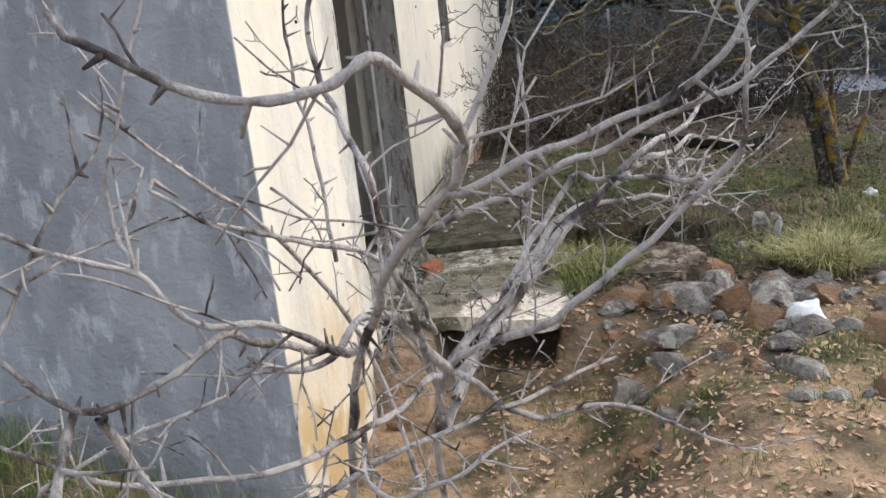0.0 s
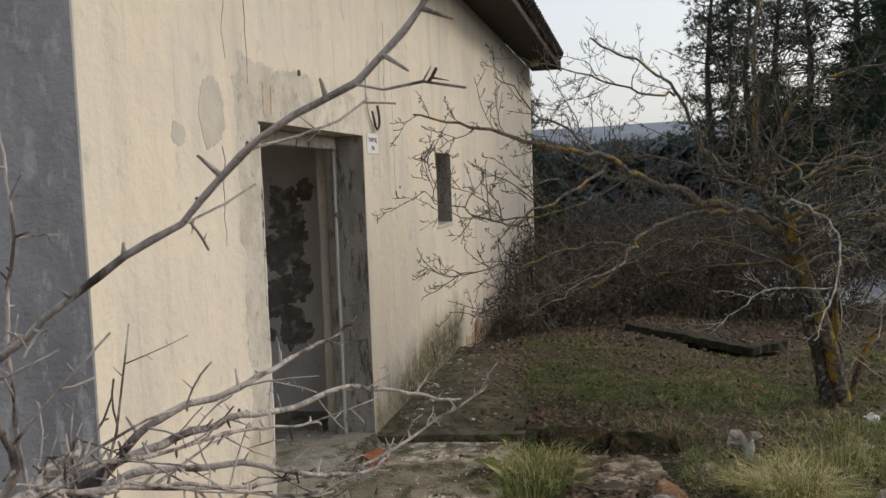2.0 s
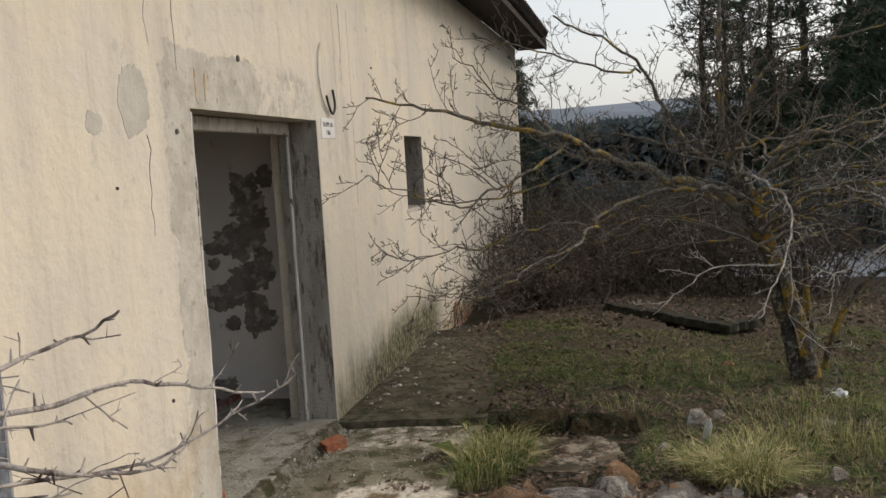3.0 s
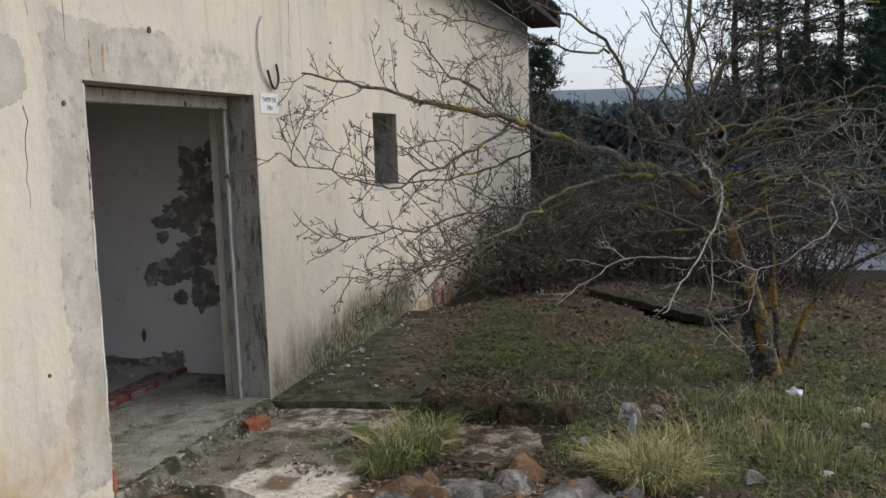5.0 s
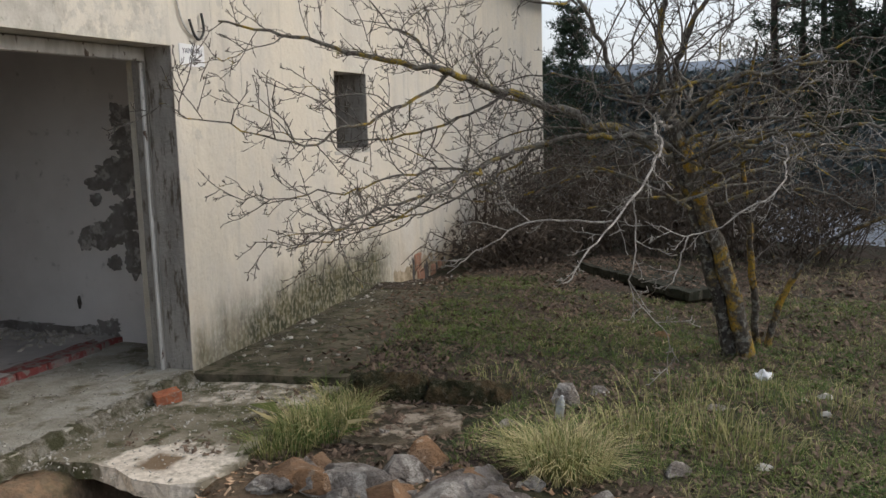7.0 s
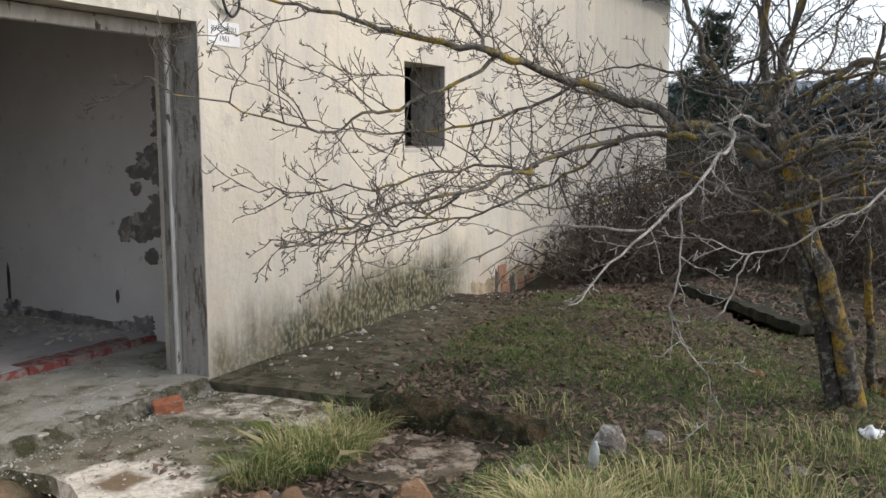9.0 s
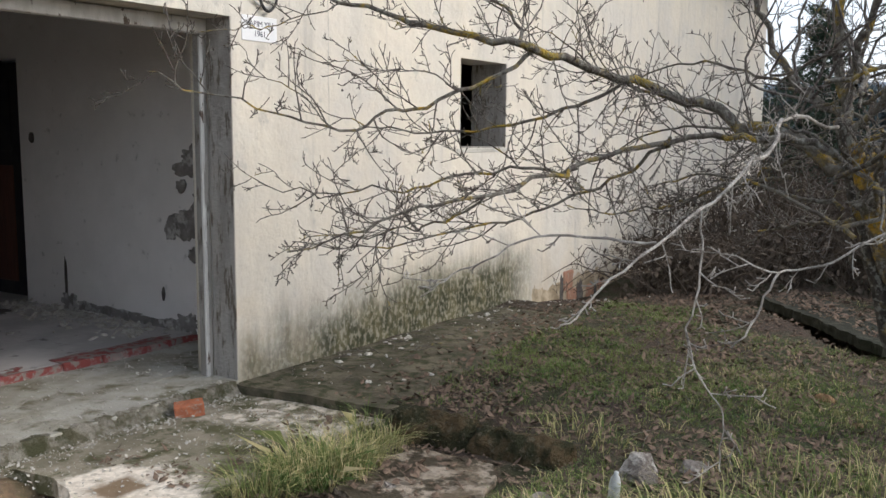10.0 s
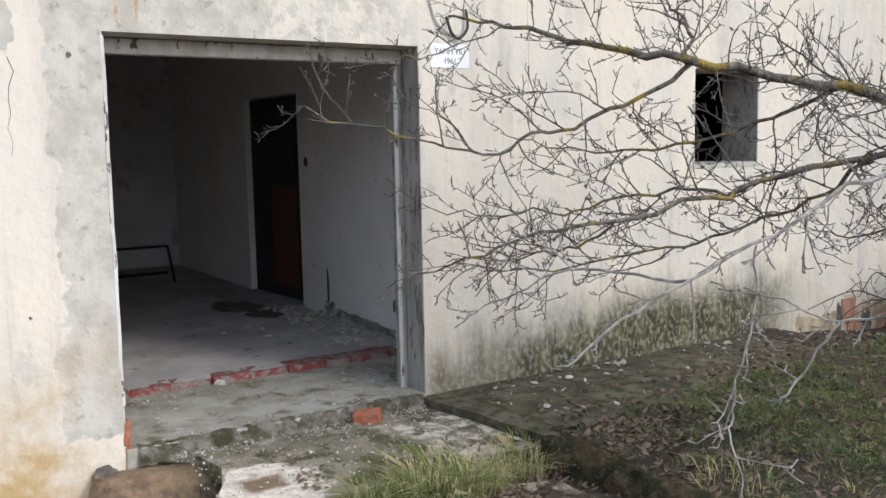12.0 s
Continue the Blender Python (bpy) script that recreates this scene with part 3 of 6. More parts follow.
# rooms
floor_in = part("floor_inside", to_mesh("floor_inside", block(-7.15, -1.04, -2.95, 10.5, -0.16, 0.06, 0.008), FLOOR_IN))
tagged(floor_in, "dusty grey screed floor of the empty room", "floor", kind="structure")
# ceiling colour is near black, to put the dimness overhead into the paint
ceiling = part("ceiling", to_mesh("ceiling", block(-7.15, -DEEP, -2.95, 10.5, 2.75, 2.87), mottled("dim_ceiling_colour", (0.13, 0.12, 0.12), (0.085, 0.08, 0.08), 1.5, 0.95, 0.3)))
tagged(ceiling, "room ceiling coloured dark to keep the room dim", "ceiling", kind="structure")
wall_inner = part("wall_inner", to_mesh("wall_inner", holed_wall([-7.15, -DEEP], [-0.3, 2.75], [(-4.5, -3.12, 0.0, 2.06)], 0.14, lambda a, d, z: (a, 0.55 + d, z)), INNER))
tagged(wall_inner, "whitewashed partition wall with peeling render", "wall", kind="structure")
tagged(part("wall_inner_2", to_mesh("wall_inner_2", block(-7.15, -DEEP, -2.95, -2.90, -0.3, 2.75), DIMWASH)), "whitewashed side wall of the room", "wall", kind="structure")
tagged(part("wall_inner_3", to_mesh("wall_inner_3", block(-6.0, -5.88, 0.69, 10.5, 0, 2.75), DIMWASH)), "plain inner wall of the dark back room", "wall", kind="structure")

# threshold strip between doorway and room, broken red-painted edge
threshold = thing("threshold", "worn concrete threshold with a broken red-painted edge", "threshold", kind="structure")
part("strip", to_mesh("strip", block(-1.04, -0.352, -2.90, 0.55, -0.30, 0.018, 0.004, 0.006, 7, 2), DUSTY), threshold)
part("strip", to_mesh("strip", block(-0.352, 0.015, -1.80, -0.004, -0.30, 0.018, 0.006, 0.008, 7, 2), DUSTY), threshold)
for i in range(9):
    y = -1.80 + i * 0.262
    part("red_edge", to_mesh("red_edge", block(-1.16, -1.0 + random.uniform(-0.03, 0.03), y, y + 0.262, -0.05, 0.062 + random.uniform(-0.005, 0.004), 0.006, 0.007, 4, i), REDPAINT), threshold)

# crumbled mortar slope under the threshold
bm = bmesh.new()
ROWS_ = []
for i in range(61):
    y = -1.74 + i * 0.0285
    bulge = 0.5 + noise.noise(Vector((y * 4, 2, 0)))
    ROWS_.append([bm.verts.new((x + 0.012 * noise.noise(Vector((x * 30, y * 30, 1))), y, z + 0.016 * noise.noise(Vector((x * 24, y * 24, 7))))) for x, z in ((-0.03, 0.020), (0.012, 0.022), (0.025 + 0.012 * bulge, -0.012), (0.04 + 0.02 * bulge, -0.045), (0.055 + 0.05 * bulge, -0.058))])
for i in range(60):
    for k in range(4):
        bm.faces.new([ROWS_[i][k], ROWS_[i + 1][k], ROWS_[i + 1][k + 1], ROWS_[i][k + 1]])
bmesh.ops.recalc_face_normals(bm, faces=bm.faces[:])
part("mortar_slope", to_mesh("mortar_slope", bm, mottled("crumbled_mortar", (0.36, 0.33, 0.27), (0.15, 0.135, 0.085), 12.0, 0.95, 1.0, (0.09, 0.09, 0.045), 8.0, 0.02, lo3=0.5)), threshold, "crumbling mossy mortar")

# ---------------------------------------------------------------- wall dressing
def on_front(y, z):
    return Matrix.Translation((0, y, z)) @ pose(0, 0, 0, 0, 0, 90)


def on_partition(x, z):
    return Matrix.Translation((x, 0.55, z))


for w, h, y, z, sq, sd, lab in (
        (0.23, 0.30, -2.305, 2.13, 0.2, 1, "oval cement patch where the render fell off"),
        (0.12, 0.10, -2.62, 2.02, 0.1, 8, "small scar in the wall render"),
        ):
    part("plaster_patch", to_mesh("plaster_patch", scab(w, h, sd, 0.002 + 0.0006 * (sd % 4), 0.25, 90, sq), CEMENT), wall_front, lab, on_front(y, z))
for y, h in ((-1.72, 0.15), (-1.62, 0.13)):
    part("rust_streak", to_mesh("rust_streak", scab(0.016, h, y * 9, 0.002, 0.5, 40, 0.3), RUST), wall_front, "rust stain from reinforcement", on_front(y, 2.23))
for y, z, s in ((-2.5, 1.75, 0.012), (-1.2, 2.42, 0.03), (0.95, 1.75, 0.012), (1.4, 2.6, 0.014), (-2.2, 0.75, 0.014), (-1.95, 2.0, 0.022)):
    part("pock", to_mesh("pock", scab(s, s * 1.2, y * 3 + z, 0.0095, 0.3, 14), HOLEDARK), wall_front, "", on_front(y, z))
# cracks
for sd, (y, z, n_) in enumerate(((-2.15, 3.1, 12), (-2.22, 1.98, 8), (-1.9, 2.75, 8), (0.62, 3.0, 10))):
    tb = Tubes()
    pts = [Vector((0.0005, y + 0.05 * noise.noise(Vector((i * 0.5, sd * 5, 0))), z - i * 0.065)) for i in range(n_)]
    tb.add(pts, [0.002 * (1 - i / n_) + 0.0008 for i in range(n_)], 4)
    part("crack", tb.mesh("crack", HOLEDARK), wall_front)
# vertical mortar ridges
for y, z0, z1 in ((0.47, 2.15, 3.78), (0.82, 1.5, 3.0)):
    tb = Tubes()
    tb.add([Vector((0.0, y + 0.004 * math.sin(i * 2.1), z0 + (z1 - z0) * i / 9)) for i in range(10)], [0.0022] * 10, 4)
    part("render_ridge", tb.mesh("render_ridge", CEMENT), wall_front)

# reveal of the doorway and of the window
part("reveal", to_mesh("reveal", block(-0.20, -0.002, -0.006, 0.0, -0.10, 2.12, 0, 0.002, 3), REVEAL), wall_front, "bare grey cement door reveal")
part("reveal", to_mesh("reveal", block(-DEEP + 0.01, -0.002, -1.80, -1.793, -0.10, 2.12), CEMENT), wall_front, "bare grey cement door reveal")
part("reveal", to_mesh("reveal", block(-DEEP + 0.004, -0.004, WINDOW[1] - 0.008, WINDOW[1], WINDOW[2], WINDOW[3]), REVEAL), wall_front, "grey window reveal")
part("reveal", to_mesh("reveal", block(-DEEP + 0.004, -0.004, WINDOW[0], WINDOW[1], WINDOW[2], WINDOW[2] + 0.008), REVEAL), wall_front, "grey window sill")
part("window_rim", to_mesh("window_rim", block(-0.004, 0.006, WINDOW[0] - 0.05, WINDOW[1] + 0.02, WINDOW[2] - 0.035, WINDOW[2] - 0.002, 0.003, 0.004, 4), CEMENT), wall_front)

door_frame = thing("door_frame", "chipped white-painted frame of the open doorway", "door frame", kind="structure")
part("header", to_mesh("header", block(-0.27, -0.20, -1.79, -0.006, 2.035, 2.115, 0.004, 0.004, 4, 3), WHITEPAINT), door_frame)
part("post", to_mesh("post", block(-0.27, -0.20, -0.052, -0.008, -0.09, 2.035, 0.004, 0.003, 4, 5), REVEAL), door_frame)
part("edge_strip", to_mesh("edge_strip", block(-0.215, -0.198, -0.060, -0.034, -0.05, 2.02, 0.003, 0.0035, 6, 8), WHITEPAINT), door_frame, "peeling white edge strip")
part("post", to_mesh("post", block(-0.27, -0.20, -1.79, -1.752, -0.09, 2.035, 0.004, 0.003, 4, 7), REVEAL), door_frame)

part("edge_strip", to_mesh("edge_strip", block(-0.05, 0.003, -1.806, -1.786, 0.25, 2.10, 0.003, 0.008, 9, 12), WHITEPAINT), door_frame, "peeling white edge strip")

# bricks that show at the foot of the doorway and at the broken corner of the wall
for i in range(2):
    part("brick", to_mesh("brick", block(-0.10, 0.006, -1.805, -1.768, -0.10 + i * 0.135, 0.03 + i * 0.135, 0.008, 0.008, 3, i), BRICK), wall_front)
for y, z, w, h in ((4.30, 0.055, 0.20, 0.19), (4.38, -0.13, 0.20, 0.18), (4.80, -0.12, 0.17, 0.14), (5.05, -0.10, 0.16, 0.12)):
    part("brick", to_mesh("brick", block(-0.05, 0.014, y - w / 2, y + w / 2, z - h / 2, z + h / 2, 0.012, 0.012, 3, y), HOLLOWBRICK), wall_front, "pinkish hollow brick laid bare")
# flat dark flakes stand in for the shade inside the hollows
for y, z, w, h, sd in ((4.17, -0.03, 0.07, 0.30, 31), (4.57, -0.10, 0.14, 0.26, 32), (4.92, -0.12, 0.08, 0.16, 33)):
    part("hollow", to_mesh("hollow", scab(w, h, sd, 0.004, 0.5, 40, 0.3), HOLEDARK), wall_front, "broken hollow beside the bricks, its depth painted dark", on_front(y, z))

# peeled render inside the room
for x, z, w, h, sd in ((-0.80, 1.52, 0.30, 0.22, 1), (-0.83, 1.70, 0.22, 0.20, 2), (-0.92, 1.26, 0.46, 0.24, 3), (-0.80, 1.36, 0.26, 0.3, 4), (-1.02, 0.84, 0.42, 0.22, 5),
                       (-0.86, 0.98, 0.30, 0.26, 6), (-0.78, 0.66, 0.26, 0.34, 7), (-1.24, 0.80, 0.14, 0.16, 8),
                       (-0.70, 1.05, 0.16, 0.30, 9), (-1.12, 1.10, 0.10, 0.08, 10), (-1.0, 0.62, 0.12, 0.10, 11), (-0.66, 1.75, 0.14, 0.16, 12)):
    part("peeled_patch", to_mesh("peeled_patch", scab(w, h, sd + 40, 0.004 + 0.0012 * sd, 0.55, 90), PEELIN), wall_inner, "dark patch of peeled render", on_partition(x, z))
# holes are flat flakes with their inner dark painted on
part("slot", to_mesh("slot", scab(0.035, 0.10, 61, 0.006, 0.3, 20), HOLEDARK), wall_inner, "chased hole in the wall, its depth painted dark", on_partition(-1.36, 0.31))
part("slot", to_mesh("slot", scab(0.03, 0.40, 62, 0.006, 0.3, 30, 0.5), HOLEDARK), wall_inner, "chased hole in the wall, its depth painted dark", on_partition(-2.56, 0.29))
part("slot", to_mesh("slot", scab(0.07, 0.09, 63, 0.006, 0.2, 20), HOLEDARK), wall_inner, "socket hole in the wall, its depth painted dark", on_partition(-2.95, 1.42))
for x, z, w, h, sd in ((-1.45, 0.085, 0.50, 0.07, 64), (-1.85, 0.10, 0.46, 0.085, 65), (-2.25, 0.105, 0.44, 0.07, 66), (-2.52, 0.12, 0.16, 0.13, 67), (-1.10, 0.12, 0.20, 0.16, 68), (-1.22, 0.09, 0.22, 0.09, 69)):
    part("floor_gap", to_mesh("floor_gap", scab(w, h, sd, 0.010 + 0.001 * (sd % 4), 0.6, 70, 0.5), PEELIN), wall_inner, "dark broken gap along the floor", on_partition(x, z))

for x, y, w, h, sd in ((-3.45, 0.05, 0.85, 0.42, 91), (-2.95, 0.10, 0.40, 0.26, 92)):
    part("floor_stain", to_mesh("floor_stain", scab(w, h, sd, 0.002 + 0.001 * (sd % 2), 0.5, 60), mottled("black_floor_stain", (0.10, 0.085, 0.075), (0.17, 0.155, 0.14), 8.0, 0.7, 0.3)), floor_in, "dark dried stain on the screed", Matrix.Translation((x, y, 0.061)) @ pose(0, 0, 0, -90, 0, 12 * sd))

# inner door ajar in its opening; near-black leaf stands in for dark room behind
inner_door = thing("inner_door", "wooden door ajar in the partition, leaf black for the dark behind", "door", at=(-4.46, 0.60, 0.06))
DOORWAYDARK = mottled("dark_doorway_colour", (0.022, 0.022, 0.028), (0.035, 0.032, 0.034), 6.0, 0.6, 0.3)
leaf = part("leaf", to_mesh("leaf", block(0, 1.30, 0.0, 0.04, 0.0, 1.98, 0.004), DOORWAYDARK), inner_door)
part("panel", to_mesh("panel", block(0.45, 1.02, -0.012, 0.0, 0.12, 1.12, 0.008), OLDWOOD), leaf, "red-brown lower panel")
part("panel", to_mesh("panel", block(0.45, 1.02, -0.012, 0.0, 1.24, 1.84, 0.008), DOORWAYDARK), leaf, "upper panel coloured as the dark behind")
part("handle", to_mesh("handle", block(1.14, 1.22, -0.05, 0.0, 0.98, 1.01, 0.005), STEEL), leaf, "dark steel handle")
inner_door.rotation_euler = (0, 0, radians(4))

# ---------------------------------------------------------------- name plate and cable on the wall
sign = thing("wall_sign", "white enamel plate with the year of building", "sign", at=(0.0, 0.22, 2.07))
plate = part("plate", to_mesh("plate", block(0.0, 0.006, -0.14, 0.14, -0.072, 0.072, 0.002), PLATE), sign)
for text, z, size in (("YAPIM YILI", 0.012, 0.047), ("1961", -0.045, 0.047)):
    cu = bpy.data.curves.new("lettering", "FONT")
    cu.body, cu.size, cu.align_x, cu.extrude = text, size, "CENTER", 0.0006
    cu.materials.append(INK)
    part("lettering", cu, plate, "dark printed lettering", Matrix.Translation((0.0068, 0, z)) @ pose(0, 0, 0, 90, 0, 90))
cable = thing("loose_cable", "loose white cable hanging in a loop on the wall", "cable", at=(0.0, 0.25, 2.3))
tb = Tubes()
tb.add(smooth_line([(0.010, -0.09, 0.36), (0.013, -0.155, 0.27), (0.013, -0.175, 0.13), (0.014, -0.13, -0.02), (0.016, -0.05, -0.09), (0.014, 0.03, -0.10)], 5), [0.007] * 26, 6)
part("white_wire", tb.mesh("white_wire", CABLE), cable)
tb = Tubes()
tb.add(smooth_line([(0.02, -0.06, 0.0), (0.03, -0.03, -0.095), (0.034, 0.02, -0.125), (0.03, 0.085, -0.06), (0.02, 0.08, 0.05)], 5), [0.009] * 21, 6)
part("black_wire", tb.mesh("black_wire", DARKCABLE), cable)

# ---------------------------------------------------------------- slabs in the yard
def slab(name, outline, z, thick, material, label, category, seed, rag=0.02):
    """A cast slab with a broken outline."""
    bm = bmesh.new()
    pts = []
    for i, (x, y) in enumerate(outline):
        x2, y2 = outline[(i + 1) % len(outline)]
        steps = max(2, int(math.hypot(x2 - x, y2 - y) / 0.06))
        for s in range(steps):
            q = Vector((x + (x2 - x) * s / steps, y + (y2 - y) * s / steps, 0))
            q += noise.noise_vector(q * 5 + Vector((seed, 0, 0))) * rag + noise.noise_vector(q * 17 + Vector((seed, 0, 0))) * rag * 0.5
            pts.append((q.x, q.y))
    top = [bm.verts.new((x, y, z + 0.004 * noise.noise(Vector((x * 3, y * 3, seed))))) for x, y in pts]
    rim = [bm.verts.new((x + 0.010 * noise.noise(Vector((x * 9, y * 9, 1))), y + 0.012 * noise.noise(Vector((x * 9, y * 9, 2))), z - 0.02)) for x, y in pts]
    low = [bm.verts.new((x + 0.03 * noise.noise(Vector((x * 8, y * 8, 5))), y + 0.03 * noise.noise(Vector((x * 8, y * 8, 6))), z - thick)) for x, y in pts]
    bm.faces.new(top)
    k = len(pts)
    for a_, b_ in ((top, rim), (rim, low)):
        for i in range(k):
            bm.faces.new([a_[i], a_[(i + 1) % k], b_[(i + 1) % k], b_[i]])
    bm.faces.new(low[::-1])
    bmesh.ops.recalc_face_normals(bm, faces=bm.faces[:])
    return tagged(part(name, to_mesh(name, bm, material)), label, category, kind="structure")


apron = slab("pavement_apron", [(0.0, -1.62), (0.12, -1.46), (0.37, -1.43), (0.52, -1.46), (0.70, -1.54), (0.92, -1.56), (1.06, -1.50), (1.10, -1.2), (1.02, -0.8), (0.95, -0.4), (1.05, 0.08), (0.0, -0.02)], -0.05, 0.085, APRON, "broken concrete apron before the doorway with dried lime", "pavement", 4, 0.02)
walkway = slab("pavement_walkway", [(0.0, -0.035), (0.5, 0.03), (1.06, 0.11), (1.03, 1.0), (0.92, 2.0), (0.70, 3.0), (0.0, 3.3)], 0.0, 0.16, mottled("damp_mossy_walk", (0.145, 0.124, 0.084), (0.070, 0.062, 0.041), 3.6, 0.9, 0.6, (0.046, 0.048, 0.022), 11.0, 0.010, lo=0.38, hi=0.62, lo3=0.46, hi3=0.62), "low mossy concrete walkway along the wall", "pavement", 9, 0.02)
cover = slab("concrete_cover", [(1.70, 4.85), (2.98, 3.30), (3.35, 3.70), (2.02, 5.28)], 0.0, 0.08, mottled("damp_earthy_slab", (0.040, 0.038, 0.026), (0.022, 0.024, 0.014), 4.0, 0.95, 0.9, (0.060, 0.055, 0.040), 9.0), "mossy concrete slab raised over a dark pit", "slab", 14, 0.07)
kerb = thing("kerb", "low broken kerb overgrown with brown moss", "kerb", kind="structure")
for k, (xa, xb) in enumerate(((1.16, 1.62), (1.63, 2.12))):
    bm = bmesh.new()
    rings = []
    steps = 30
    for i in range(steps + 1):
        x = xa + (xb - xa) * i / steps
        cy = 0.03 + 0.06 * (x - 1.16) + 0.03 * noise.noise(Vector((x * 4, 1, 0)))
        shut = 0.55 if i in (0, steps) else 1.0
        ring = []
        for j in range(17):
            a_ = math.pi * j / 16
            q = Vector((x, cy - math.cos(a_) * 0.105 * shut, -0.22 + (0.285 - 0.02 * k) * math.sin(a_) ** 0.5 * (0.85 + 0.15 * shut)))
            q += noise.noise_vector(q * 9) * 0.04 + noise.noise_vector(q * 27) * 0.020
            ring.append(bm.verts.new(q))
        rings.append(ring)
    for a_, b_ in zip(rings, rings[1:]):
        for j in range(16):
            bm.faces.new([a_[j], b_[j], b_[j + 1], a_[j + 1]])
    bm.faces.new(rings[0][::-1]), bm.faces.new(rings[-1])
    bmesh.ops.recalc_face_normals(bm, faces=bm.faces[:])
    part("kerb_stone", to_mesh("kerb_stone", bm, MOSSY, True), kerb)


mud = slab("pavement_remnant", [(1.30, -0.75), (1.80, -0.82), (2.02, -0.45), (1.88, -0.14), (1.45, -0.16)], -0.055, 0.10, mottled("muddy_concrete", (0.36, 0.30, 0.23), (0.13, 0.10, 0.065), 5.0, 0.75, 0.8, (0.065, 0.052, 0.032), 7.0, 0.012, lo=0.42, hi=0.58, lo3=0.47, hi3=0.56), "muddy remnant of a concrete floor", "pavement", 22, 0.05)


# ---------------------------------------------------------------- stones and small litter
def rock(w, d, h, seed, flat=0.25):
    bm = bmesh.new()
    bmesh.ops.create_icosphere(bm, subdivisions=3, radius=0.5)
    for v in bm.verts:
        n_ = v.co.normalized()
        k = 1 + 0.42 * noise.noise(n_ * 1.3 + Vector((seed * 3.1, 0, 0))) + 0.30 * noise.noise(n_ * 4 + Vector((seed, 5, 0))) - 0.16 * abs(noise.noise(n_ * 6 + Vector((seed, 1, 8)))) + 0.09 * noise.noise(n_ * 11 + Vector((0, seed, 5)))
        q = n_ * 0.5 * k
        for ax in (Vector((0.6, 0.5, 0.62)), Vector((-0.7, 0.4, 0.6)), Vector((0.2, -0.9, 0.4)), Vector((0, 0.1, 1)), Vector((0.9, -0.3, 0.3))):
            ax = (ax + noise.noise_vector(Vector((seed, ax.x * 9, 3))) * 0.5).normalized()
            over = q.dot(ax) - 0.27
            if over > 0:
                q -= ax * over * 0.97
        v.co = Vector((q.x * w, q.y * d, (q.z + 0.28) * h))
    return bm


ROCKS = [
    (1.78, -1.32, 0.62, 0.30, 0.20, 0, "long jagged slab of dark stone, pale with crust and painted sun"), (2.26, -1.34, 0.62, 0.30, 0.20, 0, "long jagged slab of dark stone, pale with crust and painted sun"), (1.42, -1.26, 0.40, 0.28, 0.18, 1, ""),
    (2.47, 0.10, 0.19, 0.16, 0.24, 0, "rough grey stone standing in the grass"),
    (1.46, -1.22, 0.20, 0.16, 0.16, 0, ""), (1.72, -1.28, 0.26, 0.20, 0.20, 0, ""), (1.96, -1.20, 0.30, 0.22, 0.24, 0, ""), (2.24, -1.28, 0.34, 0.2, 0.18, 0, ""),
    (2.48, -1.40, 0.28, 0.2, 0.14, 0, ""), (1.97, -0.96, 0.26, 0.18, 0.20, 1, "broken ochre stone with a raw face"), (1.62, -0.62, 0.12, 0.09, 0.08, 0, ""), (1.35, -0.60, 0.13, 0.08, 0.07, 1, ""),
    (2.02, -1.52, 0.26, 0.22, 0.24, 1, ""), (2.06, -1.90, 0.22, 0.18, 0.20, 1, ""), (2.20, -2.12, 0.16, 0.16, 0.20, 0, ""), (2.10, -2.62, 0.34, 0.2, 0.14, 0, ""),
    (1.66, -1.86, 0.46, 0.26, 0.13, 0, "broad flat slab of grey stone"), (1.76, -1.48, 0.13, 0.13, 0.13, 0, ""), (1.82, -1.36, 0.12, 0.1, 0.12, 0, ""), (2.55, -2.25, 0.30, 0.26, 0.22, 1, ""),
    (2.75, -1.85, 0.32, 0.26, 0.2, 0, ""), (2.95, -2.3, 0.3, 0.25, 0.2, 0, ""), (1.5, -2.5, 0.14, 0.1, 0.08, 1, ""), (1.15, -2.2, 0.12, 0.1, 0.07, 1, ""), (1.3, -1.6, 0.12, 0.1, 0.08, 1, ""),
    (3.165, -0.77, 0.20, 0.13, 0.09, 0, "pale flat stone in thin grass"), (1.31, -0.045, 0.09, 0.08, 0.15, 1, "small ochre stone on the kerb end"), (2.85, 2.08, 0.15, 0.11, 0.09, 1, ""), (3.1, 1.75, 0.09, 0.08, 0.05, 1, ""), (3.3, 0.3, 0.16, 0.1, 0.06, 0, ""),
    (2.62, 0.35, 0.16, 0.1, 0.09, 0, ""), (0.02, -1.92, 0.14, 0.1, 0.1, 0, ""), (0.18, -2.15, 0.2, 0.16, 0.1, 1, ""), (2.25, -0.42, 0.14, 0.1, 0.08, 0, ""), (2.9, -1.2, 0.2, 0.14, 0.1, 0, ""),
]
for i, (x, y, w, d, h, kind, lab) in enumerate(ROCKS):
    ob = part("stone", to_mesh("stone", rock(w, d, h, i + 1), EARTHSTONE if kind else STONE, False), None, "", pose(x, y, soil(x, y) - 0.012, 0, 0, (i * 67) % 360))
    tagged(ob, lab or ("weathered ochre rubble stone on bare soil" if kind else "weathered grey rubble stone on bare soil"), "stone", "rubble stones in the yard")


rng = random.Random(77)
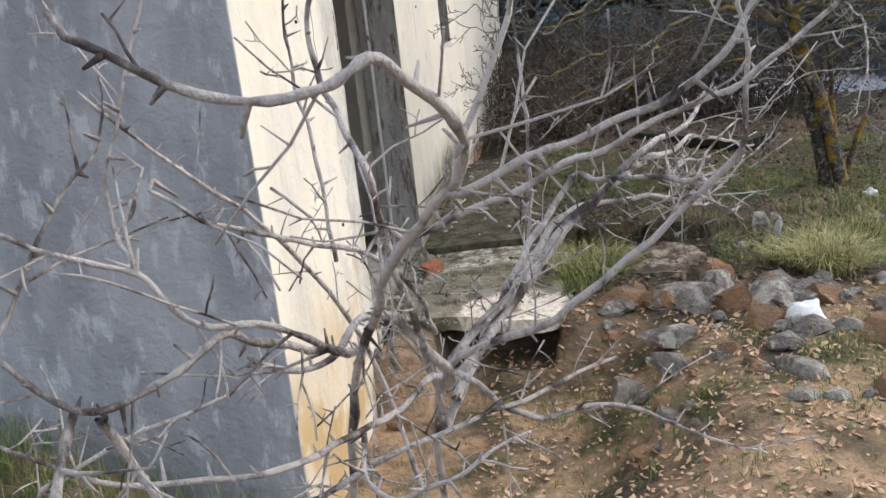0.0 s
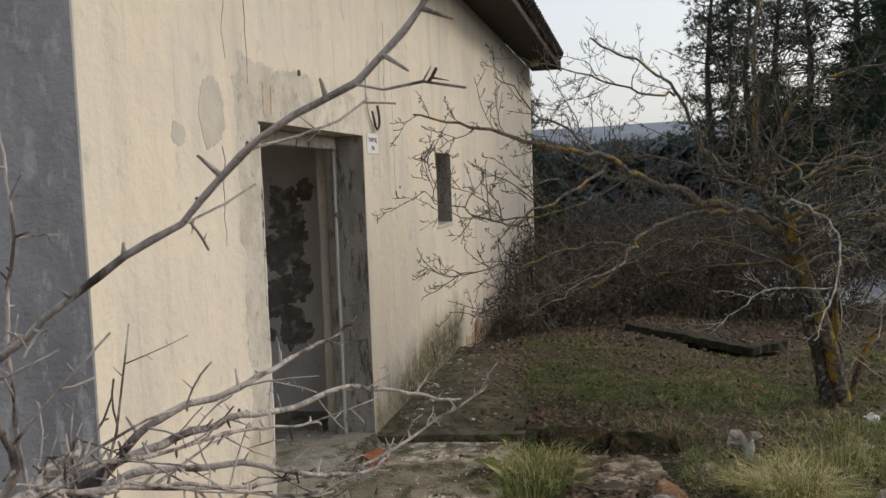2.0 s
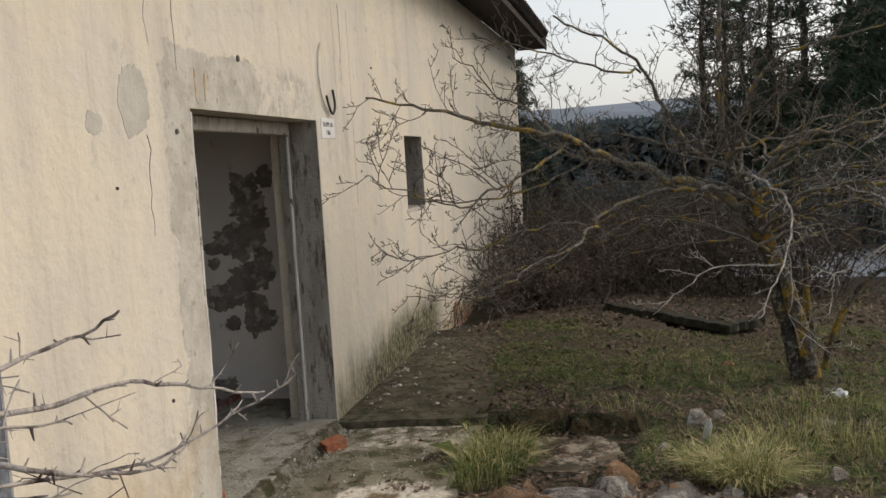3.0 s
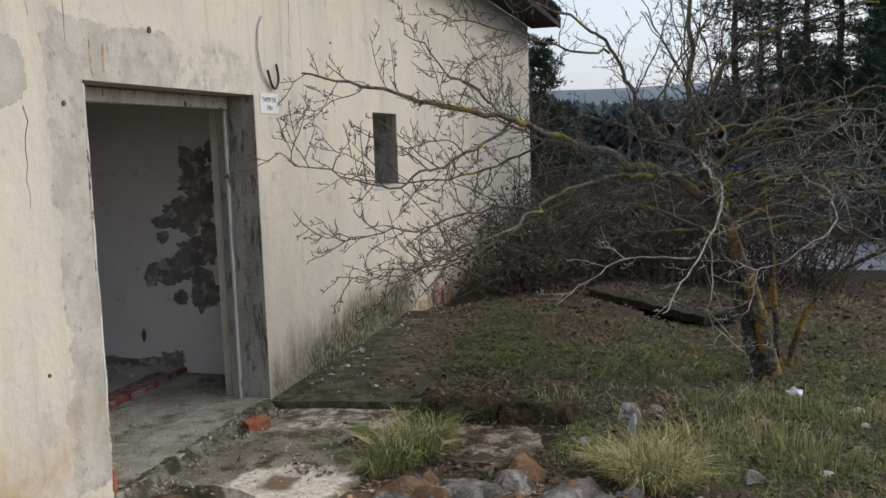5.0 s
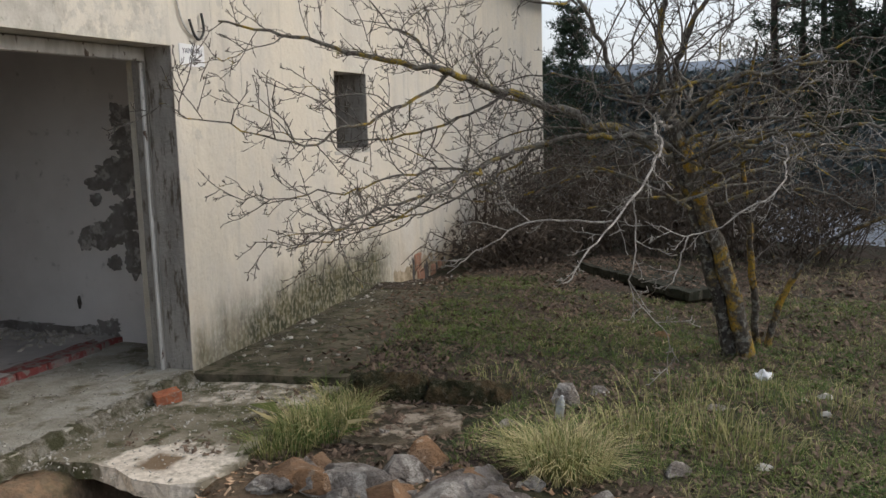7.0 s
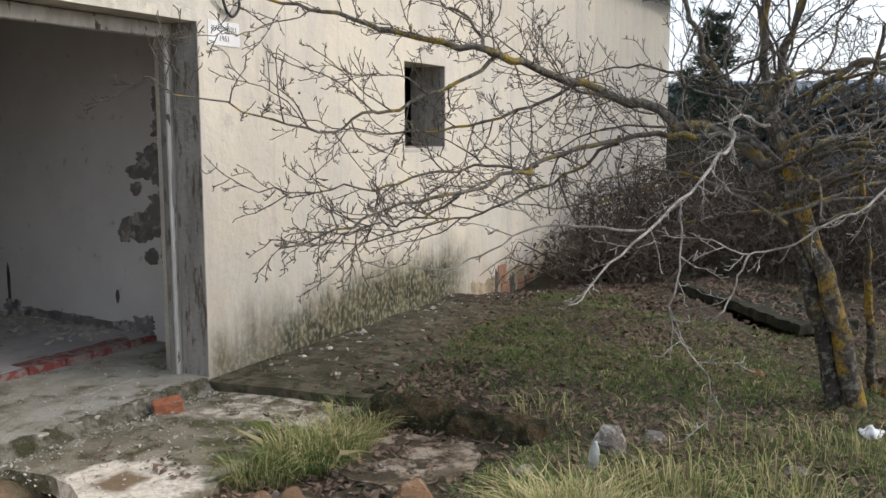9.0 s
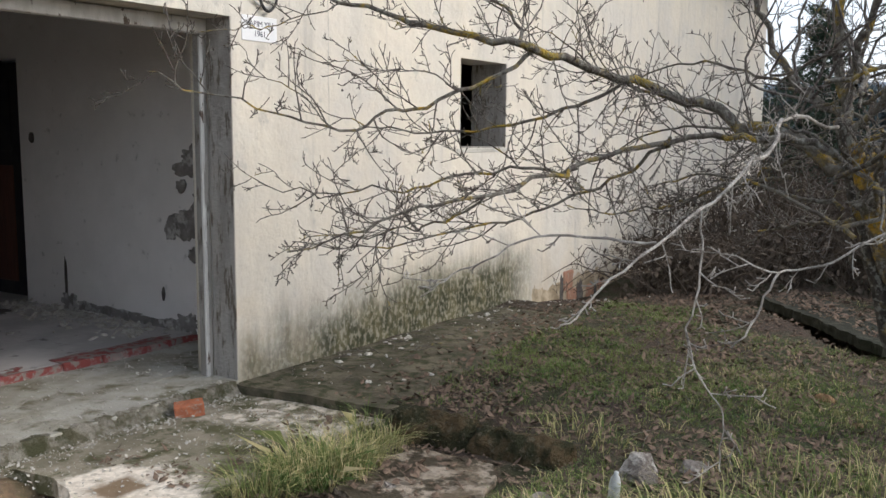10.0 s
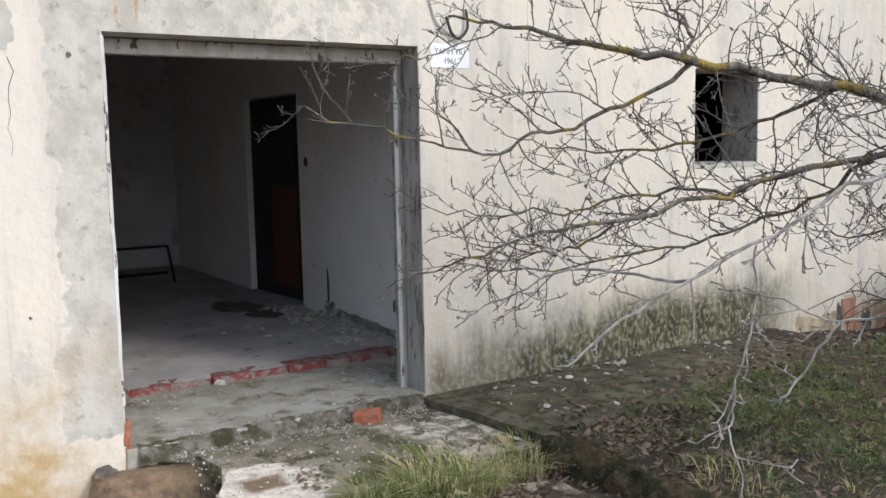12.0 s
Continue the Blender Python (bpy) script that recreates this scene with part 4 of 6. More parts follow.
for i in range(120):
    if i % 3 == 0:
        x, y = rng.uniform(1.25, 2.75), -1.32 + rng.gauss(0, 0.13)
    else:
        x, y = rng.uniform(1.3, 3.2), rng.uniform(-2.9, -1.35)
    s_ = 0.045 + 0.17 * rng.random() ** 2
    ob = part("stone", to_mesh("stone", rock(s_ * 1.3, s_, s_ * rng.uniform(0.6, 1.0), i + 200), rng.choice((STONE, STONE, EARTHSTONE))), None, "", pose(x, y, soil(x, y) - 0.008 + (0.03 if i < 60 else 0) * rng.random(), rng.uniform(-12, 12), rng.uniform(-12, 12), rng.uniform(0, 360)))
    tagged(ob, "small angular rubble stone half sunk in soil", "stone", "rubble stones in the yard")


def strewn(name, count, box, material, size, lift, label, category, seed, flat=True, keep=None):
    """Small flat bits lying about, as one heap of stuff."""
    rng = random.Random(seed)
    v, f = [], []
    tries = 0
    made = 0
    while made < count and tries < count * 8:
        tries += 1
        x, y = rng.uniform(box[0], box[1]), rng.uniform(box[2], box[3])
        if keep and not keep(x, y, rng):
            continue
        z = lift(x, y)
        made += 1
        s = size[0] + (size[1] - size[0]) * rng.random() ** 2
        a_, tilt = rng.uniform(0, 6.28), rng.gauss(0, 0.35)
        u = Vector((math.cos(a_), math.sin(a_), tilt)) * s
        w = Vector((-math.sin(a_), math.cos(a_), rng.gauss(0, 0.35))) * s * rng.uniform(0.35, 0.8)
        c = Vector((x, y, z + 0.004 + abs(tilt) * s * 0.5))
        b = len(v)
        if flat:
            v += [c - u, c - w * 0.8 + u * 0.2, c + u + Vector((0, 0, s * 0.3)), c + w]
            f += [(b, b + 1, b + 2), (b, b + 2, b + 3)]
        else:
            rim = [c + (u * math.cos(k * 1.257) + w * math.sin(k * 1.257)) * rng.uniform(0.55, 1.0) for k in range(5)]
            v += rim + [q - Vector((0, 0, s * 0.45)) for q in rim]
            f += [(b, b + 1, b + 2, b + 3, b + 4)] + [(b + k, b + 5 + k, b + 5 + (k + 1) % 5, b + (k + 1) % 5) for k in range(5)]
    return tagged(part(name, mesh(name, v, f, material)), label, category, kind="stuff")


def top_at(x, y):
    if 0.0 <= x <= 0.92 and 0.12 < y < 3.0:
        return max(0.002, soil(x, y))
    if -1.0 < x < 0.0 and -1.75 < y < 0.5:
        return 0.02
    if -0.1 < x < 0.95 and -1.75 < y < 0.1:
        return -0.047
    if 1.4 < x < 1.9 and -0.74 < y < -0.2:
        return -0.05
    u_, v_ = (x - 1.66) * 0.66 + (y - 4.95) * -0.75, (x - 1.66) * 0.75 + (y - 4.95) * 0.66
    if 0.0 < u_ < 2.0 and 0.0 < v_ < 0.45:
        return 0.0
    return soil(x, y)


strewn("plaster_chips", 2300, (-1.0, 1.0, -1.6, 0.5), CHIP, (0.0025, 0.013), top_at, "white plaster chips on the concrete", "debris", 3, False, lambda x, y, r: (y < -0.05 or x < -0.05) and r.random() < 0.75 * math.exp(-((x - 0.07) / 0.10) ** 2) + 0.12 + 0.25 * math.exp(-((x - 0.55) ** 2 + (y + 0.2) ** 2) / 0.08))
strewn("wall_crumbs", 170, (0.03, 0.95, 0.2, 4.5), CHIP, (0.004, 0.03), top_at, "pale render crumbs on the walkway", "debris", 4, False, lambda x, y, r: r.random() < math.exp(-x / 0.3))
strewn("dead_leaf_litter", 34000, (0.3, 6.0, -1.2, 6.0), LITTER, (0.010, 0.032), top_at, "brown fallen leaves on the yard", "leaf litter", 5, keep=lambda x, y, r: r.random() < 0.25 + 0.75 * max(0, noise.noise(Vector((x * 1.2, y * 1.2, 9))) + 0.4) and (x > 1.1 or y < -1 or r.random() < 0.12 + 0.5 * ease(0.55, 1.0, x + 0.12 * y)))
strewn("dry_leaf_litter", 5200, (0.6, 3.6, -4.6, -1.1), mottled("rusty_leaves", (0.34, 0.17, 0.085), (0.56, 0.40, 0.26), 20.0, 0.9, 0.0, vary=0.8), (0.010, 0.026), soil, "rusty dry leaves and straw on the bank", "leaf litter", 6)
strewn("room_rubble", 330, (-3.3, -1.15, -0.7, 0.54), CHIP, (0.008, 0.055), lambda x, y: 0.066, "crumbled plaster rubble on the room floor", "debris", 7, False, lambda x, y, r: r.random() < 0.03 + ease(0.05, 0.42, y))
for i, (x, y, s) in enumerate(((-2.9, 0.36, 0.13), (-2.7, 0.42, 0.10), (-2.45, 0.38, 0.12), (-2.2, 0.42, 0.14), (-1.95, 0.40, 0.10), (-1.75, 0.30, 0.09), (-1.9, 0.12, 0.08))):
    tagged(part("plaster_lump", to_mesh("plaster_lump", rock(s, s * 0.8, s * 0.5, i + 60), CHIP), None, "", pose(x, y, 0.054, 0, 0, i * 50)), "broken lump of plaster on the room floor", "rubble", "plaster lumps by the partition")
tagged(part("plaster_shard", to_mesh("plaster_shard", rock(0.09, 0.03, 0.07, 9), CHIP), None, "", pose(-0.95, -0.98, 0.016, -18, 6, 75)), "white shard of plaster leaning on the edge", "rubble")

rng = random.Random(58)
tb = Tubes()
for _ in range(150):
    x, y = 0.04 + abs(rng.gauss(0, 0.28)), rng.uniform(0.15, 3.2)
    if rng.random() < 0.35:
        x, y = rng.uniform(1.1, 3.2), rng.uniform(0.2, 3.5)
    a_, n_ = rng.uniform(0, 6.28), rng.uniform(0.04, 0.22)
    u = Vector((math.cos(a_) * n_, math.sin(a_) * n_, 0))
    p = Vector((x, y, top_at(x, y) + 0.006))
    q = Vector((max(p.x + u.x, 0.03), p.y + u.y, 0))
    q.z = top_at(q.x, q.y) + rng.uniform(0.006, 0.02)
    tb.add([p, (p + q) / 2 + Vector((rng.gauss(0, 0.008), rng.gauss(0, 0.008), 0.008)), q], [0.0028, 0.0024, 0.0016], 4)
tagged(part("fallen_twigs", tb.mesh("fallen_twigs", TWIG)), "thin broken twigs on the walkway and soil", "twigs", kind="stuff")
for i, (x, y, s) in enumerate(((0.16, 0.72, 0.07), (0.19, 0.98, 0.09), (0.10, 1.55, 0.08), (0.26, 1.25, 0.05), (0.12, 2.6, 0.10))):
    tagged(part("plaster_lump", to_mesh("plaster_lump", rock(s, s * 0.7, s * 0.4, i + 80), CHIP), None, "", pose(x, y, -0.004, 0, 0, i * 70)), "pale fallen plaster lump on the walkway", "rubble", "plaster lumps on the walkway")

for i, (x, y, s) in enumerate(((3.93, 0.72, 0.12), (3.90, 0.27, 0.09), (3.555, -0.55, 0.10), (3.8, 0.55, 0.07))):
    tagged(part("stone", to_mesh("stone", rock(s, s * 0.8, s * 0.5, i + 90), CHIP), None, "", pose(x, y, soil(x, y) - 0.005, 0, 0, i * 80)), "pale plaster-coated stone in thin grass", "stone", "rubble stones in the yard")

# fallen hollow brick by the step
fallen = thing("fallen_brick", "broken hollow red brick lying by the step", "brick", at=(0.13, -0.47, -0.05))
fallen.rotation_euler, fallen.scale = (radians(8), radians(-6), radians(52)), (0.78, 0.72, 0.80)
for i in range(3):
    part("shell", to_mesh("shell", block(-0.10, 0.10, -0.06 + i * 0.052, -0.044 + i * 0.052, 0.0, 0.085, 0.004, 0.004, 2, i), BRICK), fallen)
for i in range(3):
    part("web", to_mesh("web", block(-0.10, 0.09, -0.06, 0.06, 0.0 + i * 0.036, 0.013 + i * 0.036, 0.003, 0.004, 2, i + 7), BRICK), fallen)

# low metal bed frame at the back of the room
bench = thing("metal_frame", "low black tubular metal frame on the floor", "metal frame", at=(-5.6, -0.3, 0.06))
for a_, b_ in (((0, -0.32, 0.42), (0, 0.28, 0.42)), ((0.02, -0.30, 0.12), (0.02, 0.26, 0.12))):
    tb = Tubes()
    tb.add([Vector(a_), Vector(b_)], [0.016, 0.016], 6)
    part("rail", tb.mesh("rail", STEEL), bench)
for y, k in ((-0.32, -0.16), (0.28, 0.06)):
    tb = Tubes()
    tb.add([Vector((0, y, 0.42)), Vector((0.02, y + k, 0.0))], [0.016, 0.016], 6)
    part("leg", tb.mesh("leg", STEEL), bench)

# crumpled plastic
def crumple(w, d, h, seed):
    bm = rock(w, d, h, seed)
    for v in bm.verts:
        v.co += noise.noise_vector(v.co * 26 + Vector((seed, 0, 0))) * 0.025
    return bm


for x, y, w, d, h, sd, lab in ((2.29, -1.95, 0.28, 0.22, 0.20, 1, "crumpled white plastic bag among the rubble"), (3.58, 1.22, 0.17, 0.12, 0.09, 2, "crumpled white plastic scrap beside the tree"),
                               (0.0 - 0.6, -3.62, 0.10, 0.08, 0.05, 3, "white plastic scrap at the gable foot")):
    tagged(part("plastic_bag", to_mesh("plastic_bag", crumple(w, d, h, sd), PLASTIC, True), None, "", pose(x, y, soil(x, y), 0, 0, sd * 40)), lab, "plastic bag")
tb = Tubes()
tb.add([Vector((0, 0, z)) for z in (0.0, 0.01, 0.10, 0.125, 0.14, 0.155)], [0.018, 0.024, 0.024, 0.019, 0.010, 0.009], 12)
bottle = part("plastic_bottle", tb.mesh("plastic_bottle", mottled("milky_plastic", (0.50, 0.51, 0.50), (0.38, 0.39, 0.38), 20.0, 0.3, 0.2)), None, "", pose(2.50, -0.25, soil(2.50, -0.25) - 0.005, 12, 10, 0))
tagged(bottle, "small milky plastic bottle standing in the grass", "bottle")


# ---------------------------------------------------------------- grass
def tuft(blades, spread, height, lean, seed, wide=0.0024):
    """One tussock of bent blades."""
    rng = random.Random(seed)
    v, f = [], []
    for _ in range(blades):
        a_, r = rng.uniform(0, 6.28), spread * math.sqrt(rng.random())
        p = Vector((math.cos(a_) * r, math.sin(a_) * r, -0.01))
        out = rng.uniform(0, 6.28)
        d = Vector((math.cos(a_) * r / spread + 0.7 * math.cos(out), math.sin(a_) * r / spread + 0.7 * math.sin(out), 0)) * lean
        h = height * rng.uniform(0.45, 1.1)
        side = Vector((-d.y, d.x, 0)).normalized() * wide * rng.uniform(0.6, 1.2)
        p1, p2 = p + d * h * 0.35 + Vector((0, 0, h * 0.62)), p + d * h * (1.0 + rng.random() * 0.4) + Vector((0, 0, h * rng.uniform(0.55, 1.0)))
        b = len(v)
        v += [p - side, p + side, p1 + side * 0.8, p1 - side * 0.8, p2]
        f += [(b, b + 1, b + 2, b + 3), (b + 3, b + 2, b + 4)]
    return v, f


def tussock(x, y, blades, spread, height, lean, material, label, seed):
    """A clump of blades of one colour with thinner growth of the other colour in it."""
    clump = thing("grass_tussock", label, "grass", "grass tussocks in the yard", at=(x, y, top_at(x, y)))
    other = GRASS if material is DRYGRASS else DRYGRASS
    for name, count, mat, sd in (("foliage", int(blades * 0.75), material, seed), ("mixed_foliage", int(blades * 0.3), other, seed + 500)):
        v, f = tuft(count, spread, height, lean, sd)
        v = [p + Vector((0, 0, top_at(x + p.x, y + p.y) - top_at(x, y))) * 0.8 for p in v]
        tagged(part(name, mesh(name, v, f, mat), clump), kind="stuff")


tussock(2.66, -0.92, 1300, 0.20, 0.22, 0.85, DRYGRASS, "large tussock of straw-coloured dry grass", 1)
tussock(2.45, -0.80, 300, 0.12, 0.17, 0.9, DRYGRASS, "tussock of half-dry grass", 2)
tussock(1.22, -0.66, 800, 0.22, 0.17, 0.75, GRASS, "green tussock with some dry blades on the apron edge", 3)
tussock(1.24, -0.60, 520, 0.24, 0.19, 0.8, DRYGRASS, "straw-coloured blades among the green tussock", 21)
tussock(1.20, -0.22, 320, 0.16, 0.16, 0.8, DRYGRASS, "short half-dry tussock on the apron edge", 4)
tussock(1.17, -0.95, 320, 0.16, 0.17, 0.8, GRASS, "green tussock on the apron edge", 5)
tussock(1.02, -0.02, 160, 0.10, 0.14, 0.7, GRASS, "green tussock at the walkway corner", 6)
tussock(3.25, -0.05, 130, 0.25, 0.2, 0.7, DRYGRASS, "low tussock of dry grass", 7)
tussock(3.45, 0.75, 130, 0.3, 0.18, 0.7, DRYGRASS, "low tussock of dry grass", 8)
tussock(3.0, 0.55, 160, 0.3, 0.16, 0.7, GRASS, "low green tussock on bare soil", 9)
tussock(3.9, 0.35, 130, 0.3, 0.2, 0.7, DRYGRASS, "low tussock of dry grass", 10)
tussock(2.05, 0.42, 120, 0.22, 0.11, 0.8, DRYGRASS, "low tussock of dry grass behind the kerb", 11)
tussock(3.35, 2.05, 14, 0.03, 0.22, 0.25, GRASS, "small clump of broad green leaves", 12)
tussock(2.9, -0.35, 220, 0.26, 0.2, 0.75, DRYGRASS, "thin tussock of straw-coloured grass", 31)
tussock(3.45, -0.35, 220, 0.28, 0.2, 0.75, DRYGRASS, "thin tussock of straw-coloured grass", 32)
tussock(0.3, -3.6, 300, 0.3, 0.2, 0.6, GRASS, "green weeds at the corner of the house", 13)
tussock(-0.5, -3.6, 420, 0.4, 0.22, 0.6, GRASS, "green weeds at the gable foot", 14)
tussock(-1.2, -3.7, 420, 0.4, 0.22, 0.6, GRASS, "green weeds at the gable foot", 15)


def lawn(name, count, box, height, material, label, seed, keep):
    rng = random.Random(seed)
    v, f = [], []
    made = 0
    while made < count:
        x, y = rng.uniform(box[0], box[1]), rng.uniform(box[2], box[3])
        if not keep(x, y, rng):
            continue
        made += 1
        tv, tf = tuft(8, 0.04, height * rng.uniform(0.4, 1.2), 0.85, made * 13 + seed, 0.0020)
        o, b = Vector((x, y, soil(x, y))), len(v)
        v += [p + o for p in tv]
        f += [tuple(i + b for i in q) for q in tf]
    tagged(part(name, mesh(name, v, f, material)), label, "grass", kind="stuff")


def meadow(x, y, rng):
    if x < 0.92 - 0.1 * max(0.0, y - 1) and y > -2 or (x < 2.1 and y < 0.2) or (1.5 < x < 3.5 and 3.4 < y < 5.4):
        return False
    return rng.random() < 0.15 + 1.1 * max(0.0, 0.30 + noise.noise(Vector((x * 0.9, y * 0.9, 31))))


lawn("green_grass", 9600, (0.6, 5.5, -1.0, 4.0), 0.055, GRASS, "short green winter grass in the yard", 41, meadow)
lawn("dry_grass", 1600, (1.2, 6.5, -2.6, 7.0), 0.075, DRYGRASS, "thin straw-coloured grass in the yard", 42, lambda x, y, r: x > 2.0 and meadow(x, y, r))
lawn("bank_weeds", 2200, (-1.5, 4.5, -5.5, -1.9), 0.07, GRASS, "low weeds on the bank before the house", 43, lambda x, y, r: (y < -3.4 or x > 0.2) and r.random() < 0.1 + max(0, noise.noise(Vector((x * 1.4, y * 1.4, 5)))))


# ---------------------------------------------------------------- trees and bushes
def spray(tb, rng, line, r0, level, every, reach, spread, rise, spur=True, clear=0.05, thorn=0.0, fine=0.0022):
    """Side twigs along a line of points, in levels, with short spurs."""
    total = sum((line[i + 1] - line[i]).length for i in range(len(line) - 1))
    along, nxt = 0.0, every * rng.uniform(0.3, 1.0)
    for i in range(len(line) - 1):
        seg = line[i + 1] - line[i]
        n_ = seg.length
        while nxt < along + n_:
            p = line[i] + seg * ((nxt - along) / n_)
            t = nxt / total
            nxt += every * rng.uniform(0.6, 1.5)
            d = seg.normalized()
            perp = pull(rng, Vector((0, 0, rise)), 1.0)
            perp = (perp - d * perp.dot(d)).normalized()
            out = (d * rng.uniform(0.35, 1.0) + perp * spread).normalized()
            size = reach * rng.uniform(0.35, 1.0) * (1 - 0.45 * t)
            steps = max(3, int(size / 0.05))
            pts, q = [p], p.copy()
            for k in range(steps):
                out = pull(rng, out + Vector((0, 0, rise * 0.05)), 0.15)
                q = q + out * size / steps
                if q.x < clear and q.y > -3.4:
                    q.x, out.x = clear, abs(out.x) * 0.3
                pts.append(q.copy())
            r = r0 * rng.uniform(0.7, 1.0) * (1 - 0.4 * t)
            tb.add(pts, [max(r * (1 - 0.6 * k / steps), fine) for k in range(steps + 1)], 5 if r > 0.004 else 4)
            if thorn:
                for k in range(1, steps):
                    if rng.random() < 0.5:
                        d2 = (pts[k + 1] - pts[k]).normalized()
                        w = pull(rng, Vector((0, 0, 0.2)), 1.0)
                        w = (w - d2 * w.dot(d2)).normalized() + d2 * 0.25
                        tb.add([pts[k], pts[k] + w * thorn * rng.uniform(0.3, 1.0)], [max(r * 0.5, 0.0009), 0.0003], 3)
            if level > 1:
                spray(tb, rng, pts, r * 0.66, level - 1, every * 0.92, size * 0.60, spread, rise, spur, clear, thorn, fine)
            if spur:
                for k in range(1, steps + 1):
                    if rng.random() < 0.8:
                        w = pull(rng, (pts[k] - pts[k - 1]).normalized() * 0.8 + Vector((0, 0, 0.45)), 0.55)
                        e = pts[k] + w * rng.uniform(0.010, 0.034)
                        tb.add([pts[k], (pts[k] + e) / 2, e], [max(r * 0.6, fine), fine, fine * 1.35], 3)
        along += n_


def taper(count, r0, r1):
    return [r0 + (r1 - r0) * i / (count - 1) for i in range(count)]


def limb(name, pts, r0, r1, parent, material, sides=8, wobble=0.02, seed=0, label="", knots=0.12):
    line = smooth_line(pts, 6, wobble, seed)
    tb = Tubes()
    tb.add(line, [r * (1 + knots * noise.noise(Vector((i * 0.7, seed, 0)))) for i, r in enumerate(taper(len(line), r0, r1))], sides)
    part(name, tb.mesh(name, material), parent, label)
    return line


orchard = thing("bare_fruit_tree", "bare spreading fruit tree with yellow lichen on its bark", "tree", at=(0, 0, 0))
rng = random.Random(11)
limb("trunk", [(3.50, 1.70, -0.32), (3.455, 1.68, -0.05), (3.32, 1.63, 0.5), (3.18, 1.60, 0.9), (3.06, 1.55, 1.28), (2.96, 1.50, 1.56)], 0.066, 0.046, orchard, BARK, 14, 0.02, 1, "leaning trunk crusted with orange lichen")
limb("trunk", [(3.37, 1.74, -0.32), (3.335, 1.72, -0.02), (3.215, 1.67, 0.5), (3.085, 1.65, 0.95), (2.99, 1.72, 1.30), (2.90, 1.88, 1.58)], 0.058, 0.036, orchard, DARKBARK, 12, 0.02, 2, "darker half of the trunk, modelled as a second stem")
